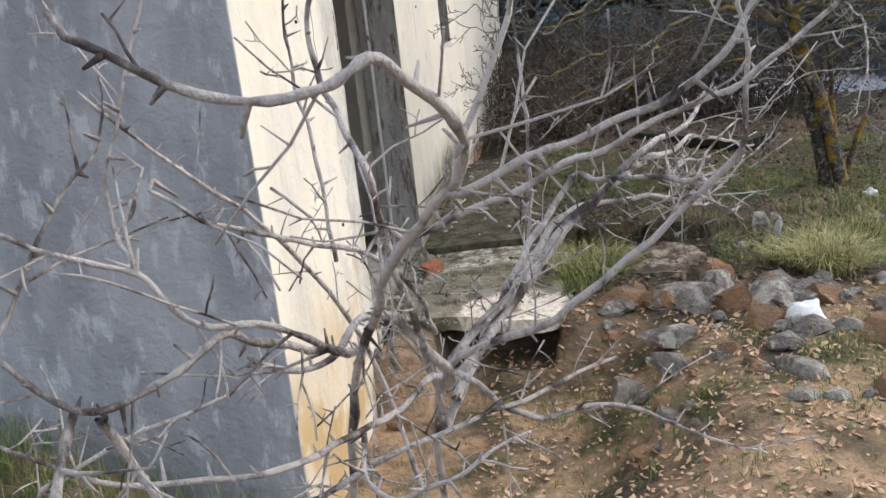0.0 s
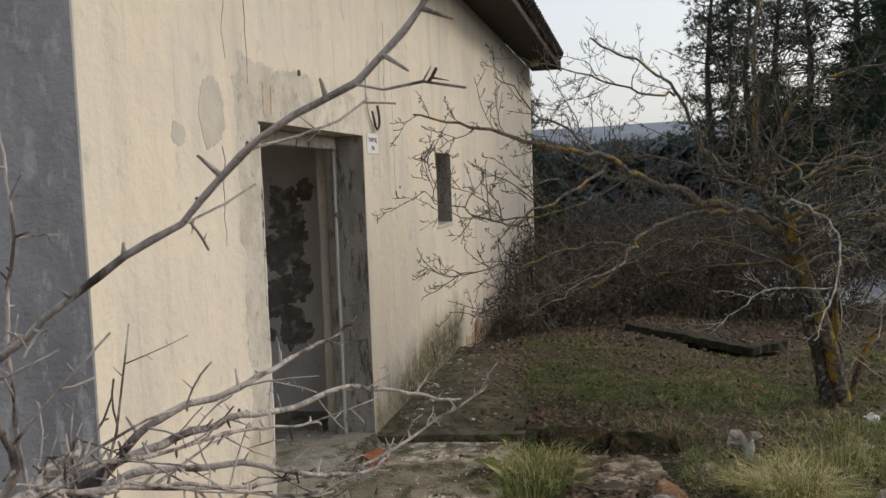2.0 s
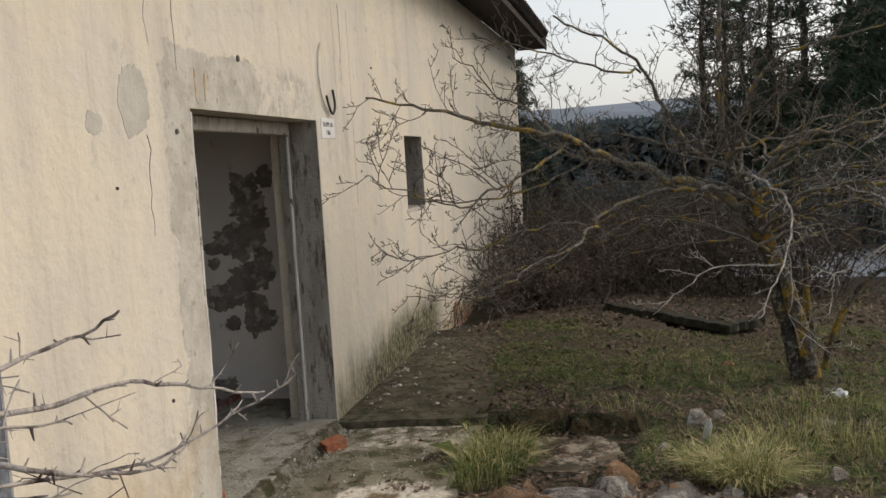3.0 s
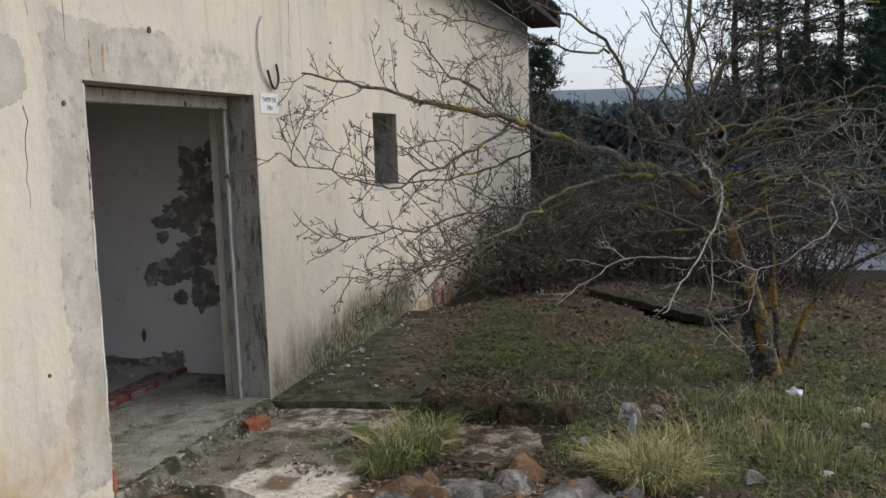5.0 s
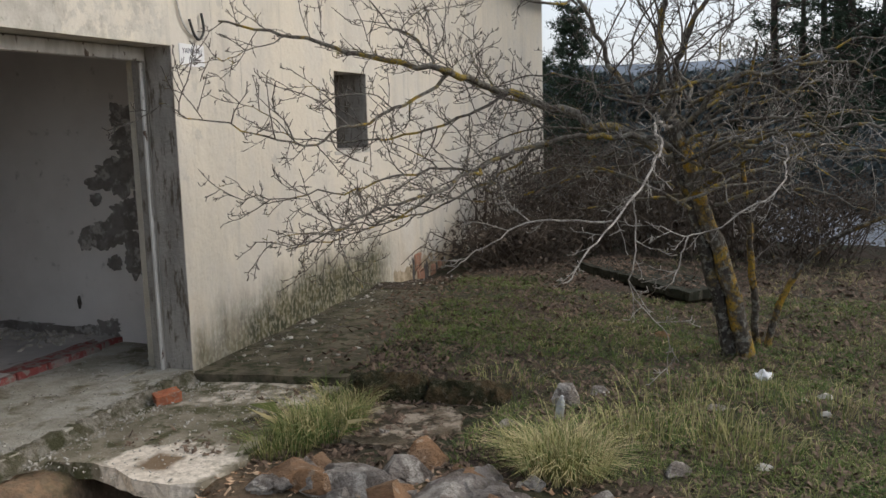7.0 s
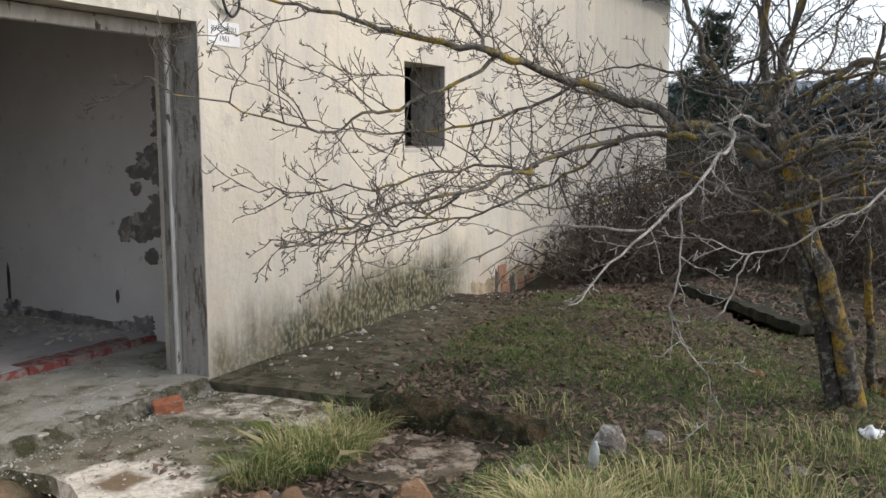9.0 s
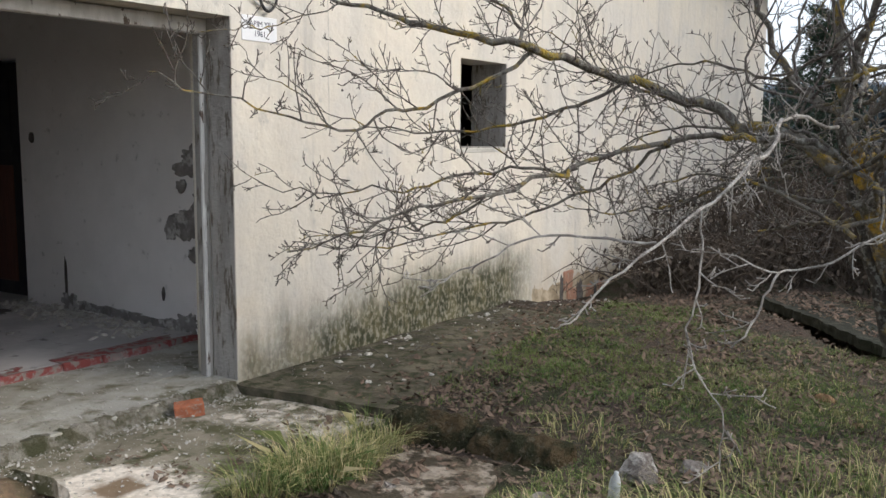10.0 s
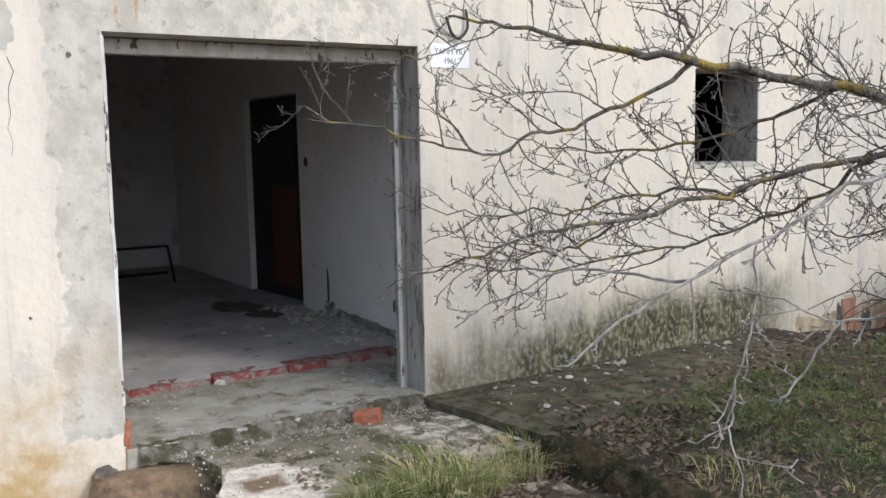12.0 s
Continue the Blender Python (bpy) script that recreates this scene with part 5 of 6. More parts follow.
BOUGHS = [
    # over the wall to the plate
    ("A", [(2.96, 1.60, 1.30), (2.54, 1.66, 1.48), (2.10, 1.62, 1.66), (1.84, 1.38, 1.775), (1.67, 0.46, 1.89), (1.20, 0.28, 2.03), (0.80, 0.12, 2.13), (0.37, -0.02, 2.245)], 0.044, 0.008),
    ("C", [(1.67, 0.48, 1.885), (1.42, 0.20, 1.68), (1.22, -0.05, 1.58), (1.01, -0.30, 1.50), (0.80, -0.70, 1.60), (0.65, -1.07, 1.73)], 0.017, 0.003),
    ("B", [(2.95, 1.50, 1.38), (2.55, 1.35, 1.47), (2.17, 1.13, 1.46), (1.86, 0.65, 1.30), (1.73, -0.06, 1.18), (1.45, -0.45, 1.08), (1.15, -0.75, 0.95)], 0.030, 0.004),
    ("B2", [(2.17, 1.13, 1.46), (1.85, 1.25, 1.25), (1.55, 0.9, 1.05), (1.2, 0.6, 0.92), (0.85, 0.2, 0.86), (0.6, -0.15, 0.9)], 0.016, 0.003),
    ("B3", [(2.75, 1.45, 1.25), (2.4, 1.9, 1.2), (1.9, 2.0, 1.05), (1.4, 2.2, 0.95), (0.9, 2.4, 0.95)], 0.018, 0.004),
    ("D", [(2.96, 1.40, 1.52), (2.94, 0.50, 1.55), (3.03, -0.14, 1.43), (2.95, -0.66, 1.23), (2.81, -1.04, 1.02), (2.72, -1.2, 0.9)], 0.0115, 0.0030),
    ("F", [(2.88, -0.85, 1.13), (2.555, -0.955, 1.13), (2.35, -1.11, 1.04), (2.2, -1.2, 0.93)], 0.007, 0.0025),
    ("G", [(2.95, -0.64, 1.22), (2.97, -0.68, 1.0), (2.95, -0.73, 0.77), (3.05, -0.86, 0.70), (3.13, -0.92, 0.60), (3.14, -0.93, 0.45)], 0.0052, 0.0022),
    ("E", [(3.60, 1.0, 1.45), (3.66, 0.2, 1.38), (3.60, -0.33, 1.24), (3.39, -0.53, 1.09), (3.2, -0.6, 1.03), (3.02, -0.78, 1.12)], 0.009, 0.003),
    ("E2", [(3.2, -0.6, 1.03), (3.15, -0.72, 0.88), (3.1, -0.75, 0.8)], 0.006, 0.003),
    ("C2", [(0.80, 0.12, 2.13), (0.66, -0.20, 2.03), (0.56, -0.48, 1.97), (0.50, -0.72, 1.94)], 0.0055, 0.0022),
    ("C3", [(1.01, -0.30, 1.50), (0.82, -0.44, 1.72), (0.66, -0.62, 1.90)], 0.005, 0.002),
    ("A2", [(2.10, 1.62, 1.66), (1.7, 1.9, 1.75), (1.3, 2.0, 1.95), (0.9, 1.9, 2.2)], 0.016, 0.004),
    ("A3", [(1.67, 0.46, 1.89), (1.45, 0.7, 2.05), (1.1, 0.9, 2.3), (0.8, 0.9, 2.6)], 0.014, 0.004),
    ("A4", [(1.84, 1.38, 1.775), (1.5, 1.1, 1.6), (1.1, 0.8, 1.5), (0.7, 0.6, 1.5), (0.4, 0.3, 1.6)], 0.013, 0.003),
    ("B4", [(1.86, 0.65, 1.30), (1.5, 0.55, 1.28), (1.1, 0.25, 1.2), (0.75, 0.05, 1.15), (0.5, -0.25, 1.2)], 0.013, 0.003),
    ("B5", [(1.73, -0.06, 1.18), (1.5, -0.1, 1.05), (1.2, -0.15, 0.98), (0.9, -0.4, 0.95)], 0.010, 0.003),
    ("H", [(2.90, 1.90, 1.58), (2.58, 2.05, 1.80), (2.41, 2.1, 2.02), (2.32, 2.11, 2.30), (2.12, 2.1, 2.58), (1.85, 2.05, 2.75), (1.5, 1.8, 2.95)], 0.036, 0.010),
    ("H2", [(2.2, 2.1, 2.45), (1.8, 1.7, 2.5), (1.3, 1.4, 2.65), (0.9, 1.3, 2.8)], 0.016, 0.004),
    ("U", [(2.90, 1.88, 1.55), (2.84, 1.9, 1.97), (2.86, 1.9, 2.4), (2.84, 1.92, 2.8), (2.95, 1.95, 3.5)], 0.034, 0.016),
    ("U2", [(2.90, 1.85, 1.7), (3.02, 1.8, 2.05), (3.15, 1.7, 2.35), (3.5, 1.55, 2.52), (4.1, 1.3, 2.62)], 0.028, 0.008),
    ("R", [(3.0, 1.5, 1.5), (3.32, 1.2, 1.79), (3.55, 1.2, 1.86), (3.89, 1.2, 1.89), (4.4, 1.1, 1.82)], 0.024, 0.006),
    ("R2", [(3.1, 1.5, 1.3), (3.6, 1.0, 1.45), (4.1, 0.7, 1.5), (4.7, 0.6, 1.42)], 0.022, 0.005),
    ("R3", [(3.05, 1.5, 1.4), (3.5, 1.5, 1.38), (4.2, 1.5, 1.35), (5.0, 1.4, 1.2)], 0.024, 0.005),
    ("R4", [(3.1, 1.8, 1.0), (3.6, 2.2, 1.2), (4.3, 2.4, 1.25), (5.1, 2.3, 1.1)], 0.022, 0.005),
    ("N", [(3.0, 1.8, 1.3), (2.6, 2.5, 1.35), (2.1, 3.1, 1.2), (1.6, 3.6, 1.1)], 0.020, 0.004),
    ("N2", [(3.05, 1.9, 1.0), (2.6, 2.6, 0.9), (2.2, 3.2, 0.8), (1.8, 3.7, 0.75)], 0.018, 0.004),
]
for i, (key, pts, r0, r1) in enumerate(BOUGHS):
    dead = key in ("F", "G", "E2", "E", "D")
    line = limb("limb", pts, r0 * (0.72 if key[0] in "BCHFGE" else 0.9), r1 * 0.8, orchard, PALETWIG if dead else LIMBBARK, 8, 0.028 if dead else 0.05, 20 + i, "bleached dead branch" if dead else "")
    tb = Tubes()
    long_ = key in ("A", "B", "C", "B2", "B3", "H", "R", "R2", "R3", "R4", "N", "N2", "H2", "U2", "U", "A2", "A3", "A4", "B4", "B5")
    spray(tb, rng, line[4:], 0.0062 if long_ else 0.0045, 3 if long_ else 2, 0.105 if long_ else 0.09, 0.74 if long_ else 0.26, 0.75, 0.18)
    # R2 and R4 twigs take the pale bark as painted sunlight
    tagged(part("twig_spray", tb.mesh("twig_spray", PALETWIG if key in ("F", "G", "E", "E2", "D", "R2", "R4") else TWIG), orchard, "fine bare twigs with buds"), kind="stuff")

# dense young shoots that spread from the crown, mostly to the open side
rng = random.Random(19)
for i in range(30):
    p = Vector((3.0 + rng.uniform(-0.15, 0.25), 1.5 + rng.uniform(-0.4, 0.4), rng.uniform(0.95, 1.75)))
    a_ = radians(rng.uniform(-75, 150) if i < 15 or i > 19 else rng.uniform(150, 260))
    d = Vector((math.sin(a_ + 1.0), -math.cos(a_ + 1.0) * 0.85, rng.uniform(-0.05, 0.35)))
    n_ = rng.uniform(0.9, 1.8)
    line = limb("limb", [p, p + d * n_ * 0.35 + Vector((0, 0, 0.10)), p + d * n_ * 0.7 + Vector((0, 0, 0.08)), p + d * n_ + Vector((0, 0, -0.10 * n_))], 0.014, 0.0035, orchard, LIMBBARK, 6, 0.04, 300 + i)
    tb = Tubes()
    spray(tb, rng, line[4:], 0.0048, 3, 0.13, 0.62, 0.8, 0.1)
    # every sixth shoot gets pale twigs, with the sun in their colour
    tagged(part("twig_spray", tb.mesh("twig_spray", PALETWIG if i % 6 == 0 else TWIG), orchard, "fine bare twigs with buds"), kind="stuff")

# young shoots that stand up from the upper limbs
rng = random.Random(29)
for i in range(13):
    p = Vector((2.3 + 1.0 * rng.random(), 1.6 + 0.5 * rng.random(), 1.75 + 0.5 * rng.random()))
    d = Vector((rng.uniform(-0.5, 0.9), rng.uniform(-0.5, 0.4), rng.uniform(0.4, 1.0))).normalized()
    n_ = rng.uniform(0.8, 1.5)
    line = limb("limb", [Vector((2.86 + rng.uniform(-0.25, 0.2), 1.85 + rng.uniform(-0.3, 0.1), 1.62 + rng.uniform(-0.1, 0.3))), p, p + d * n_ * 0.5 + Vector((0.04, 0, 0)), p + d * n_], 0.010, 0.0032, orchard, TWIG, 6, 0.04, 400 + i)
    tb = Tubes()
    spray(tb, rng, line[7:], 0.0046, 3, 0.14, 0.5, 0.7, 0.25)
    tagged(part("twig_spray", tb.mesh("twig_spray", TWIG), orchard, "fine bare twigs with buds"), kind="stuff")

# thin stems beside it
for sd, pts in enumerate(([(3.62, 2.02, -0.3), (3.66, 2.0, 0.1), (3.9, 2.0, 0.55), (4.3, 1.95, 0.82), (4.9, 1.8, 1.0)], [(3.56, 2.1, -0.3), (3.5, 2.05, 0.4), (3.46, 2.0, 0.9), (3.4, 2.0, 1.5), (3.5, 1.9, 2.1)])):
    stem = thing("sapling", "thin dark bare stem beside the fruit tree", "sapling", "saplings by the fruit tree")
    line = limb("stem", pts, 0.032, 0.01, stem, BARK, 7, 0.02, 50 + sd)
    tb = Tubes()
    spray(tb, rng, line[4:], 0.005, 3, 0.13, 0.6, 0.85, 0.2)
    tagged(part("twig_spray", tb.mesh("twig_spray", TWIG), stem, "fine bare twigs"), kind="stuff")

# thorn bush that the walk passes
thorny = thing("thorn_bush", "bare spiny thorn bush with reddish-grey stems", "bush")
rng = random.Random(5)
STEMS = [
    ([(0.98, -4.75, -0.35), (0.92, -5.0, 0.6), (0.93, -5.25, 1.1), (0.97, -5.33, 1.28), (1.15, -5.40, 1.39), (1.32, -5.43, 1.54), (1.337, -5.469, 1.648), (1.337, -5.492, 1.74)], 0.0105, 0.0028),
    ([(0.88, -5.25, 1.25), (0.92, -5.42, 1.45), (1.0, -5.46, 1.51), (1.10, -5.49, 1.56), (1.18, -5.48, 1.60), (1.25, -5.48, 1.63), (1.337, -5.469, 1.648), (1.45, -5.47, 1.73), (1.56, -5.468, 1.81), (1.672, -5.464, 1.889), (1.70, -5.45, 1.97)], 0.006, 0.0028),
    ([(0.97, -5.33, 1.26), (1.06, -5.22, 1.34), (1.14, -5.12, 1.41), (1.22, -5.06, 1.46), (1.29, -4.94, 1.48), (1.35, -4.82, 1.47), (1.39, -4.71, 1.46), (1.47, -4.62, 1.44), (1.53, -4.55, 1.41)], 0.010, 0.0025),
    ([(0.97, -5.30, 1.22), (1.03, -5.15, 1.29), (1.10, -5.03, 1.37), (1.16, -4.98, 1.41), (1.27, -4.91, 1.40), (1.35, -4.85, 1.37), (1.40, -4.74, 1.34), (1.42, -4.62, 1.34)], 0.010, 0.0025),
    ([(0.97, -5.32, 1.28), (1.07, -5.2, 1.36), (1.18, -5.1, 1.42), (1.25, -5.09, 1.50), (1.32, -5.03, 1.53), (1.36, -4.96, 1.55), (1.39, -4.88, 1.56), (1.42, -4.78, 1.59)], 0.009, 0.0025),
    ([(0.92, -4.8, -0.35), (0.78, -5.1, 0.6), (0.84, -5.45, 1.15), (0.93, -5.62, 1.43), (1.0, -5.77, 1.54), (1.073, -5.868, 1.638), (1.088, -5.932, 1.69), (1.06, -6.0, 1.738), (1.026, -6.017, 1.725), (0.97, -6.03, 1.735), (0.90, -6.02, 1.78)], 0.0075, 0.0028),
    ([(1.073, -5.868, 1.638), (1.12, -5.865, 1.65), (1.17, -5.862, 1.665), (1.25, -5.86, 1.705), (1.288, -5.848, 1.753), (1.329, -5.85, 1.789)], 0.0042, 0.0024),
    ([(1.073, -5.868, 1.638), (1.10, -5.85, 1.71), (1.12, -5.84, 1.75), (1.12, -5.81, 1.78), (1.14, -5.77, 1.79)], 0.0034, 0.002),
    ([(0.93, -5.62, 1.43), (0.88, -5.75, 1.51), (0.83, -5.79, 1.53), (0.79, -5.79, 1.58), (0.74, -5.82, 1.61), (0.70, -5.84, 1.63), (0.64, -5.86, 1.66)], 0.0045, 0.002),
    ([(0.93, -5.62, 1.43), (0.86, -5.73, 1.49), (0.84, -5.77, 1.51), (0.81, -5.81, 1.49), (0.77, -5.84, 1.48), (0.74, -5.85, 1.49), (0.70, -5.86, 1.55), (0.66, -5.86, 1.58)], 0.0055, 0.0025),
    ([(0.79, -5.79, 1.58), (0.75, -5.75, 1.61), (0.76, -5.73, 1.69), (0.79, -5.71, 1.76), (0.81, -5.7, 1.82)], 0.0028, 0.0014),
    ([(0.70, -5.86, 1.55), (0.73, -5.82, 1.62), (0.77, -5.79, 1.67), (0.79, -5.78, 1.71)], 0.0028, 0.0014),
    ([(0.79, -5.72, 1.64), (0.83, -5.71, 1.60), (0.87, -5.65, 1.56), (0.95, -5.5, 1.48), (0.97, -5.40, 1.36)], 0.0025, 0.004),
    ([(0.75, -5.85, 1.48), (0.74, -5.89, 1.42), (0.70, -5.89, 1.36), (0.68, -5.7, 1.1), (0.75, -5.3, 0.5), (0.9, -4.85, -0.3)], 0.0045, 0.008),
    ([(0.77, -5.84, 1.47), (0.77, -5.81, 1.40), (0.78, -5.79, 1.33), (0.72, -5.5, 0.9), (0.8, -5.1, 0.2), (0.9, -4.85, -0.3)], 0.0045, 0.007),
    ([(0.99, -5.39, 1.30), (1.08, -5.36, 1.22), (1.18, -5.31, 1.21), (1.27, -5.28, 1.16), (1.40, -5.27, 1.10)], 0.006, 0.002),
    ([(0.97, -5.40, 1.30), (0.9, -5.55, 1.30), (0.82, -5.68, 1.33), (0.72, -5.75, 1.36), (0.62, -5.78, 1.42)], 0.006, 0.0025),
    ([(0.9, -5.55, 1.30), (0.95, -5.68, 1.30), (1.02, -5.72, 1.34), (1.1, -5.68, 1.36)], 0.004, 0.002),
    ([(0.97, -5.33, 1.26), (0.95, -5.44, 1.38), (0.90, -5.47, 1.41), (0.86, -5.54, 1.38), (0.8, -5.6, 1.42)], 0.009, 0.004),
    ([(0.95, -5.28, 1.16), (1.0, -5.24, 1.26), (1.03, -5.2, 1.31), (1.06, -5.19, 1.37), (1.10, -5.14, 1.42), (1.15, -5.10, 1.48), (1.20, -5.18, 1.50), (1.31, -5.37, 1.53)], 0.010, 0.004),
    ([(0.95, -5.3, 1.2), (0.96, -5.55, 1.52), (0.98, -5.64, 1.61), (0.94, -5.59, 1.66), (0.90, -5.55, 1.72), (0.91, -5.55, 1.79), (0.92, -5.55, 1.88), (0.93, -5.56, 2.0)], 0.006, 0.0025),
    ([(1.31, -5.42, 1.53), (1.30, -5.23, 1.48), (1.35, -5.09, 1.43), (1.43, -4.94, 1.38)], 0.004, 0.002),
    ([(1.31, -5.42, 1.53), (1.29, -5.2, 1.50), (1.34, -4.97, 1.47), (1.39, -4.87, 1.45)], 0.004, 0.002),
    ([(1.30, -5.3, 1.50), (1.34, -4.8, 1.35), (1.43, -4.69, 1.35), (1.52, -4.57, 1.40), (1.58, -4.51, 1.45)], 0.004, 0.002),
    ([(1.02, -5.05, 1.2), (1.08, -5.1, 1.45), (1.094, -5.12, 1.614), (1.082, -5.088, 1.731), (1.07, -5.07, 1.85), (1.05, -5.06, 1.95)], 0.0042, 0.0018),
    ([(0.84, -5.35, 1.45), (0.82, -5.32, 1.60), (0.80, -5.308, 1.685), (0.788, -5.283, 1.791), (0.785, -5.27, 1.88)], 0.0040, 0.0018),
    ([(0.92, -4.7, -0.35), (0.78, -4.7, 0.7), (0.70, -4.85, 1.2), (0.62, -5.1, 1.48), (0.5, -5.3, 1.7)], 0.010, 0.003),
    ([(0.95, -4.72, -0.35), (0.75, -5.1, 0.6), (0.72, -5.45, 1.05), (0.82, -5.55, 1.2), (1.0, -5.45, 1.26), (1.2, -5.25, 1.25)], 0.009, 0.003),
    ([(0.92, -4.72, -0.35), (0.5, -5.0, 0.6), (0.35, -5.3, 1.0), (0.45, -5.5, 1.22), (0.7, -5.4, 1.3)], 0.009, 0.003),
]
for i, (pts, r0, r1) in enumerate(STEMS):
    line = limb("stem", pts, r0 * 0.8, r1 * 0.8, thorny, THORN, 8, 0.016, 70 + i, "", 0.45)
    tb = Tubes()
    lower = 0 if pts[0][2] > 0 and pts[-1][2] > 0 else (12 if pts[0][2] < 0 else 0)
    spray(tb, rng, line[lower:], 0.0025, 2, 0.085, 0.20, 0.9, 0.2, False, -3.0, 0.022, 0.0011)
    last = None
    for k in range(lower, len(line) - 1):
        if last and (line[k] - last).length < 0.03:
            continue
        last = line[k]
        d2 = (line[k + 1] - line[k]).normalized()
        w = pull(rng, Vector((0, 0, 0.2)), 1.0)
        w = (w - d2 * w.dot(d2)).normalized() + d2 * 0.2
        tb.add([line[k], line[k] + w * rng.uniform(0.008, 0.026)], [0.0026, 0.0010], 4)
    tagged(part("thorn_spray", tb.mesh("thorn_spray", THORN), thorny, "short twigs with straight spines"), kind="stuff")

# bramble thicket behind the tree
rng = random.Random(8)
for cx, cy, high, wide, n_ in ((1.0, 6.6, 1.25, 1.3, 90), (2.4, 6.8, 1.5, 1.5, 100), (3.9, 6.6, 1.2, 1.4, 90), (0.9, 8.8, 1.7, 1.4, 80), (2.8, 8.9, 1.6, 1.6, 80), (0.8, 5.3, 0.7, 0.8, 60)):
    bush = thing("bramble", "dense dark bramble thicket of bare stems", "bush", "brambles behind the tree", at=(cx, cy, soil(cx, cy)))
    tb = Tubes()
    for _ in range(n_):
        a_, r = rng.uniform(0, 6.28), wide * 0.6 * math.sqrt(rng.random())
        p = Vector((math.cos(a_) * r, math.sin(a_) * r, -0.1))
        if p.x + cx < 0.1:
            continue
        tip = p + Vector((rng.gauss(0, 0.5), rng.gauss(0, 0.5), high * rng.uniform(0.4, 1.0)))
        droop = tip + Vector((rng.gauss(0, 0.4), rng.gauss(0, 0.4), -rng.uniform(0.0, 0.6) * high * 0.6))
        line = smooth_line([p, (p + tip) / 2 + Vector((rng.gauss(0, 0.1), rng.gauss(0, 0.1), 0.1)), tip, droop], 4)
        line = [Vector((max(q.x, 0.05 - cx), q.y, q.z)) for q in line]
        tb.add(line, taper(len(line), 0.010, 0.003), 4)
        spray(tb, rng, line[3:], 0.004, 2, 0.16, 0.5, 0.9, 0.15, False, 0.05 - cx)
    tagged(part("stem_mass", tb.mesh("stem_mass", BUSH), bush), kind="stuff")
    v, f = [], []
    for _ in range(1500):
        p = Vector((rng.gauss(0, 0.45) * wide, rng.gauss(0, 0.45) * wide, high * rng.random() * 0.75))
        if p.x + cx < 0.06:
            continue
        u, w = pull(rng, Vector(), 1.0) * 0.035, pull(rng, Vector(), 1.0) * 0.025
        b = len(v)
        v += [p - u, p - w, p + u, p + w]
        f.append((b, b + 1, b + 2, b + 3))
    tagged(part("withered_foliage", mesh("withered_foliage", v, f, BUSH), bush, "dark withered leaves"), kind="stuff")


# conifers
def conifer(name, high, wide, seed, label, bare=0.15, whorls=16, open_=1.0):
    rng = random.Random(seed)
    tree = thing(name, label, "tree", "conifers beyond the yard")
    tb = Tubes()
    tb.add([Vector((0.1 * math.sin(i), 0.1 * math.cos(i * 1.3), high * i / 8 - 0.3)) for i in range(9)], taper(9, high * 0.02, 0.02), 7)
    part("trunk", tb.mesh("trunk", PINEBARK), tree)
    br = Tubes()
    v, f = [], []
    for k in range(whorls):
        z = high * (bare + (1 - bare) * (k + rng.random()) / whorls)
        z0 = z
        reach = wide * (1.05 - 0.85 * (z / high)) * rng.uniform(0.6, 1.15)
        for s in range(7):
            a_ = 6.28 * s / 7 + rng.uniform(-0.5, 0.5) + k
            z = min(z0 + rng.uniform(-0.5, 0.5) * high * 1.4 / whorls, high * 0.99)
            ln = reach * rng.uniform(0.45, 1.25)
            d = Vector((math.cos(a_), math.sin(a_), rng.uniform(-0.1, 0.35)))
            tip = Vector((0, 0, z)) + d * ln + Vector((0, 0, 0.12 * ln))
            br.add([Vector((0, 0, z)), Vector((0, 0, z)) + d * ln * 0.5, tip], [0.035, 0.02, 0.008], 4)
            for q in range(int(22 * open_)):
                t = rng.uniform(0.3, 1.05)
                c = Vector((0, 0, z)) + d * ln * t + Vector((rng.gauss(0, 0.2), rng.gauss(0, 0.2), rng.gauss(0.05, 0.17))) * ln * 0.8
                for _ in range(7):
                    u = pull(rng, d + Vector((0, 0, 0.4)), 0.9) * rng.uniform(0.10, 0.24)
                    w = pull(rng, Vector(), 1.0) * 0.017
                    b = len(v)
                    v += [c - w, c + w, c + u]
                    f.append((b, b + 1, b + 2))
    tagged(part("branchwork", br.mesh("branchwork", PINEBARK), tree), kind="stuff")
    tagged(part("crown", mesh("crown", v, f, NEEDLE), tree), kind="stuff")
    return tree


def polar(az, dist, base=(2.6, -5.6)):
    return base[0] + dist * math.sin(radians(az)), base[1] + dist * math.cos(radians(az))


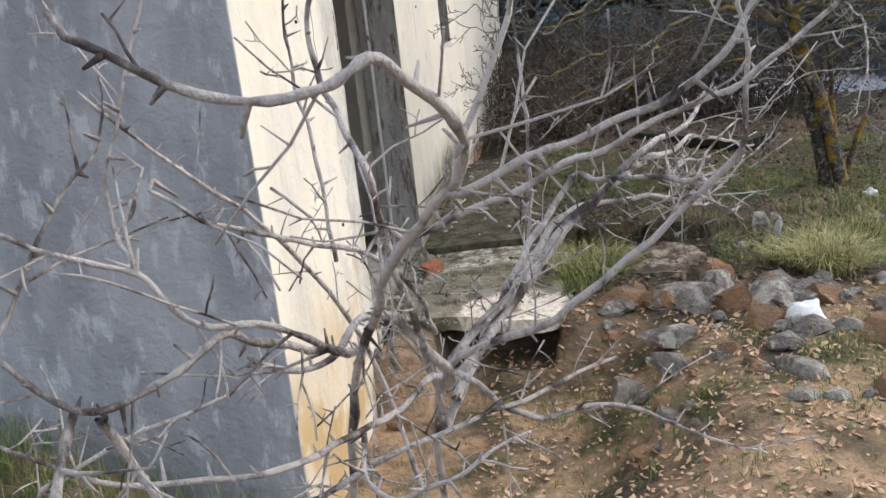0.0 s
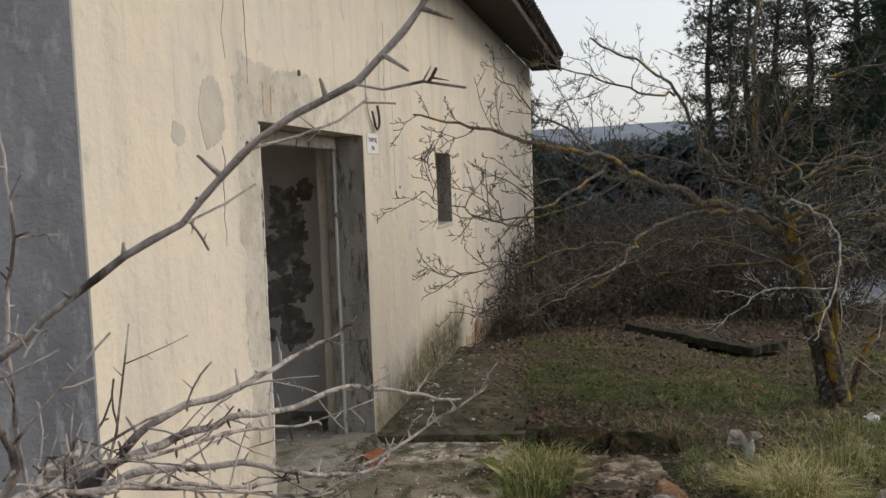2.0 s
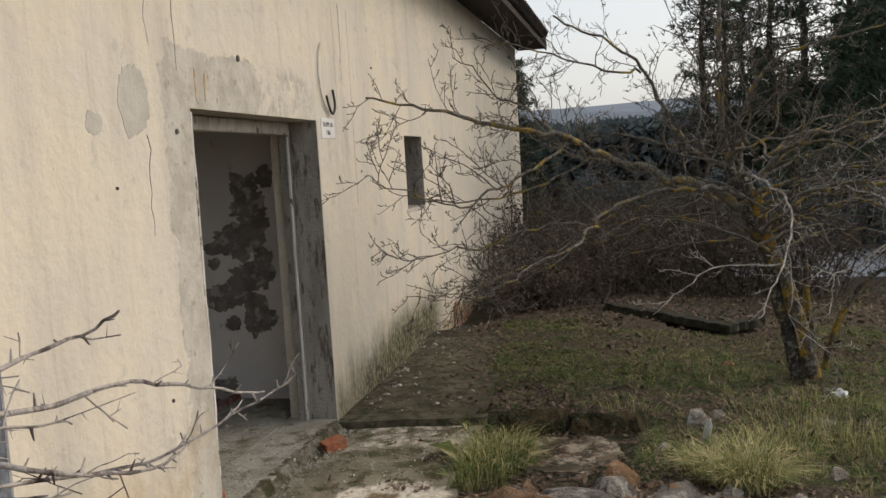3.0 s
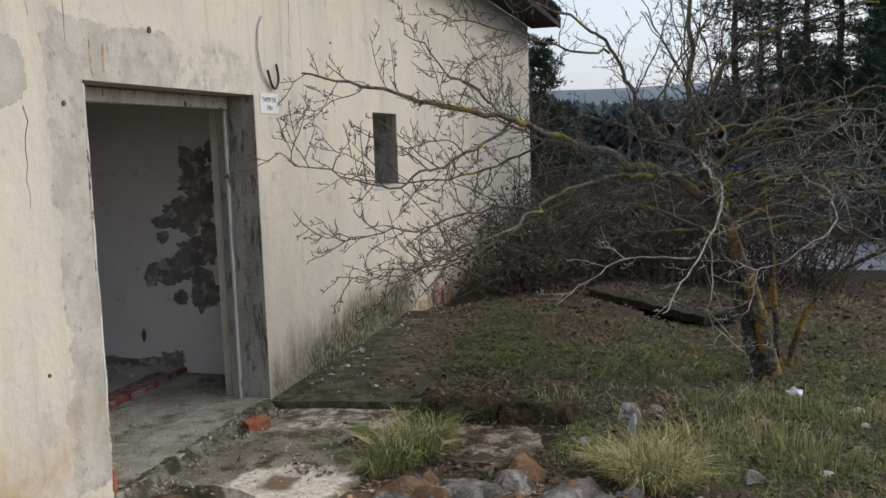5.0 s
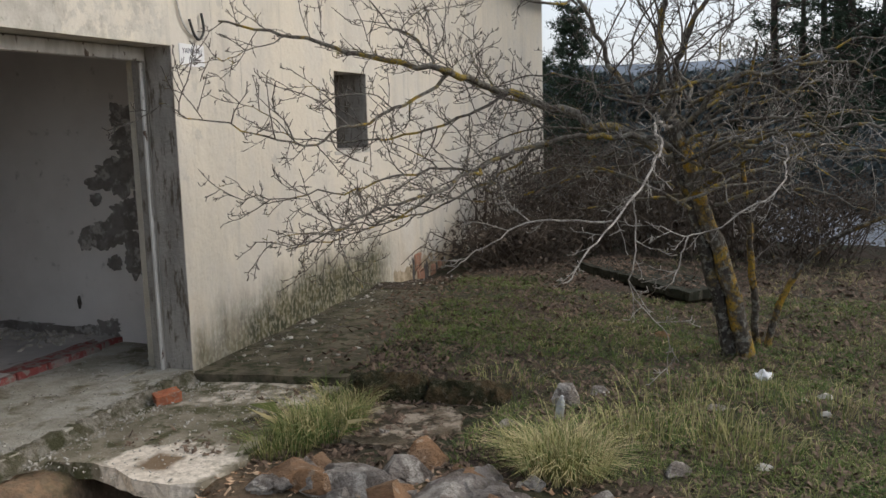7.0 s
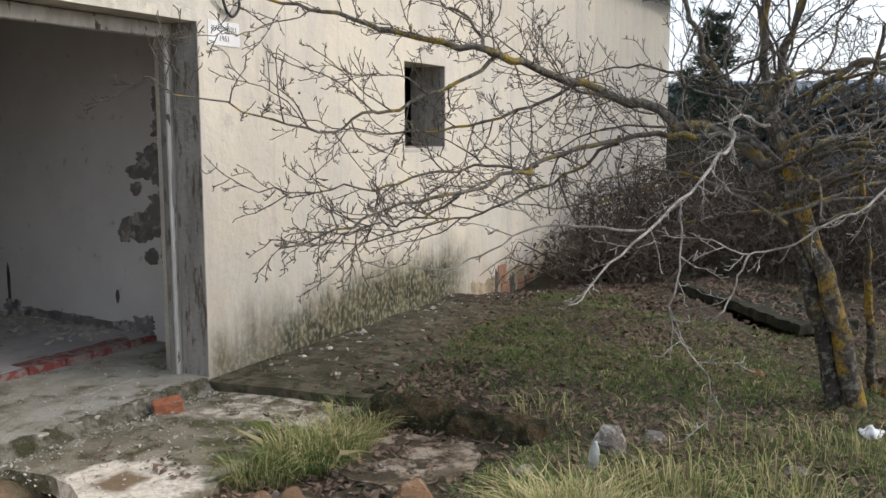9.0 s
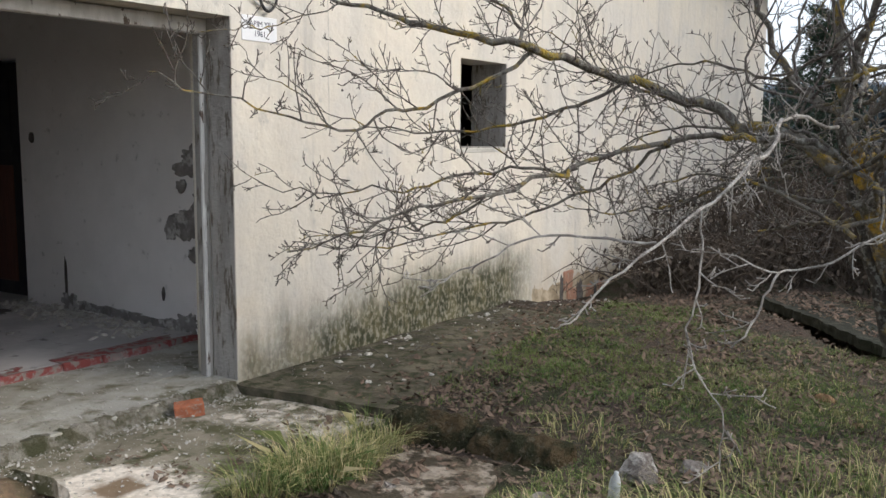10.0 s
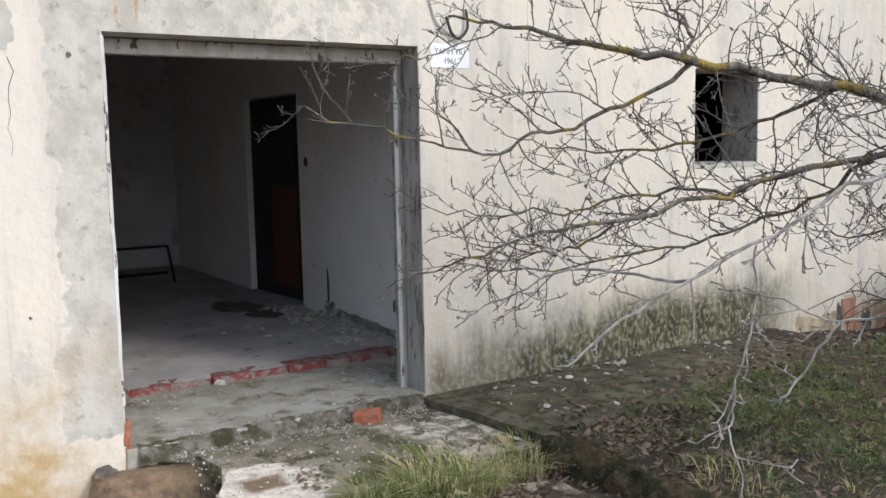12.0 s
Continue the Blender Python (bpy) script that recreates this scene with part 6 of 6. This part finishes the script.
pine = conifer("pine", 9.5, 2.9, 1, "open-crowned dark pine beyond the road", 0.38, 11, 0.8)
fir = conifer("fir", 7.0, 2.3, 2, "dense dark green conifer beyond the road", 0.06, 20, 1.5)
spots_ = [("pine", 3.2, 27, 0.95), ("pine", 5.6, 31, 1.0), ("pine", 4.4, 29, 0.85), ("pine", 8.6, 26, 0.95), ("pine", 11.2, 24, 1.0), ("pine", 7.2, 28, 1.0), ("fir", 8.8, 24, 0.55), ("fir", 11.2, 23, 0.75), ("fir", 6.6, 29, 0.75), ("fir", 9.5, 24, 0.5), ("fir", 13.5, 22, 0.95), ("fir", 16.0, 20, 1.35), ("fir", 20.0, 19, 1.4), ("fir", 24.5, 18, 1.4), ("fir", 30, 19, 1.1),
          ("fir", -8.6, 29, 0.78), ("fir", -12.8, 24, 0.75), ("fir", -10.6, 34, 0.6), ("fir", 0.2, 34, 0.50), ("fir", -2.6, 38, 0.45), ("fir", 2.4, 36, 0.50), ("fir", 5.0, 33, 0.52), ("fir", 7.6, 30, 0.52), ("fir", -5.6, 42, 0.36),
          ("pine", 16, 28, 1.3), ("pine", 22, 27, 1.2), ("fir", 11.4, 30, 0.72), ("fir", 14.8, 27, 1.4), ("fir", 18.0, 25, 1.3), ("fir", 8.4, 34, 0.65), ("fir", 27, 24, 1.4), ("fir", -14.6, 27, 0.8), ("fir", -17.5, 26, 0.8)]
used_ = set()
for i, (kind, az, dist, s) in enumerate(spots_):
    src = pine if kind == "pine" else fir
    x, y = polar(az, dist)
    m = Matrix.Translation((x, y, -0.6)) @ Matrix.Rotation(i * 1.3, 4, "Z")
    ob = src if kind not in used_ else copy_thing(src, m)
    used_.add(kind)
    ob.matrix_basis = m @ Matrix.Diagonal((s, s, s, 1))

# belt of woods below the ridge
rng = random.Random(33)
v, f = [], []
for _ in range(42000):
    az = rng.uniform(-24, 34)
    dist = rng.uniform(33, 40)
    el = 2.0 + 0.5 * noise.noise(Vector((az * 0.35, 1, 0))) + 0.45 * noise.noise(Vector((az * 1.6, 2, 0))) + 0.35 * max(0.0, az - 6)
    top = 1.7 + dist * math.tan(radians(min(el, 6.5)))
    x, y = polar(az, dist)
    p = Vector((x, y, -0.6 + (top + 0.6) * math.sqrt(rng.random())))
    u, w = pull(rng, Vector((0, 0, 0.6)), 1.0) * 0.34, pull(rng, Vector(), 1.0) * 0.13
    b = len(v)
    v += [p - u, p - w, p + u, p + w]
    f.append((b, b + 1, b + 2, b + 3))
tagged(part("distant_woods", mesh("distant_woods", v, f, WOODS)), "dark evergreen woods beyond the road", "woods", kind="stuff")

# hedge line and far ridge
rng = random.Random(21)
for az0, dist in ((-4, 24), (1, 22), (6, 20), (11, 19), (16, 17)):
    x, y = polar(az0 + 2, dist)
    hedge = thing("hedge", "dark unclipped hedge beyond the road", "hedge", "hedges beyond the road", at=(x, y, -0.5))
    v, f = [], []
    for _ in range(5000):
        p = Vector((rng.uniform(-1.6, 1.6), rng.gauss(0, 0.5), 0))
        p.z = rng.random() * (1.5 + 0.6 * noise.noise(Vector((p.x * 1.5 + az0, 0, 4))))
        u, w = pull(rng, Vector((0, 0, 0.5)), 1.0) * 0.11, pull(rng, Vector(), 1.0) * 0.045
        b = len(v)
        v += [p - u, p - w, p + u, p + w]
        f.append((b, b + 1, b + 2, b + 3))
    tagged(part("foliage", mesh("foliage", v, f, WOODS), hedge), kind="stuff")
    tb = Tubes()
    for k in range(9):
        tb.add([Vector((-1.5 + k * 0.38, 0, -0.2)), Vector((-1.5 + k * 0.38 + 0.1, 0.1, 1.2))], [0.03, 0.01], 4)
    tagged(part("stem_mass", tb.mesh("stem_mass", PINEBARK), hedge), kind="stuff")

hv, hf = [], []
for i in range(81):
    az = -60 + i * 2
    for dist, el in ((240, -0.3), (300, 1.9), (380, 3.1)):
        x, y = polar(az, dist)
        e_ = el + (0.7 * noise.noise(Vector((az * 0.09, dist, 0))) + 0.25 * noise.noise(Vector((az * 0.5, dist, 0))) if el > 0 else 0)
        hv.append((x, y, 1.6 + dist * math.tan(radians(e_))))
    if i:
        for k in range(2):
            b = len(hv) - 6 + k
            hf.append((b, b + 3, b + 4, b + 1))
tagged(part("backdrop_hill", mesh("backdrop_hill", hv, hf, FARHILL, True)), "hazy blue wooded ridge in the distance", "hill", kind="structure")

x, y = polar(-5.3, 150)
far_house = thing("apartment_building", "pale distant building below the ridge", "building", at=(x, y, -1.0))
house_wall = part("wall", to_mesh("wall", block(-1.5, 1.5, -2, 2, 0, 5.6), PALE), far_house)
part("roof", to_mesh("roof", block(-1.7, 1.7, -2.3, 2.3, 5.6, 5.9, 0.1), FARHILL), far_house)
for i in range(2):
    for k in range(2):
        part("window", to_mesh("window", block(-1.1 + i * 1.3, -0.4 + i * 1.3, -2.05, -1.98, 0.9 + k * 1.9, 2.0 + k * 1.9), GLASS), house_wall)
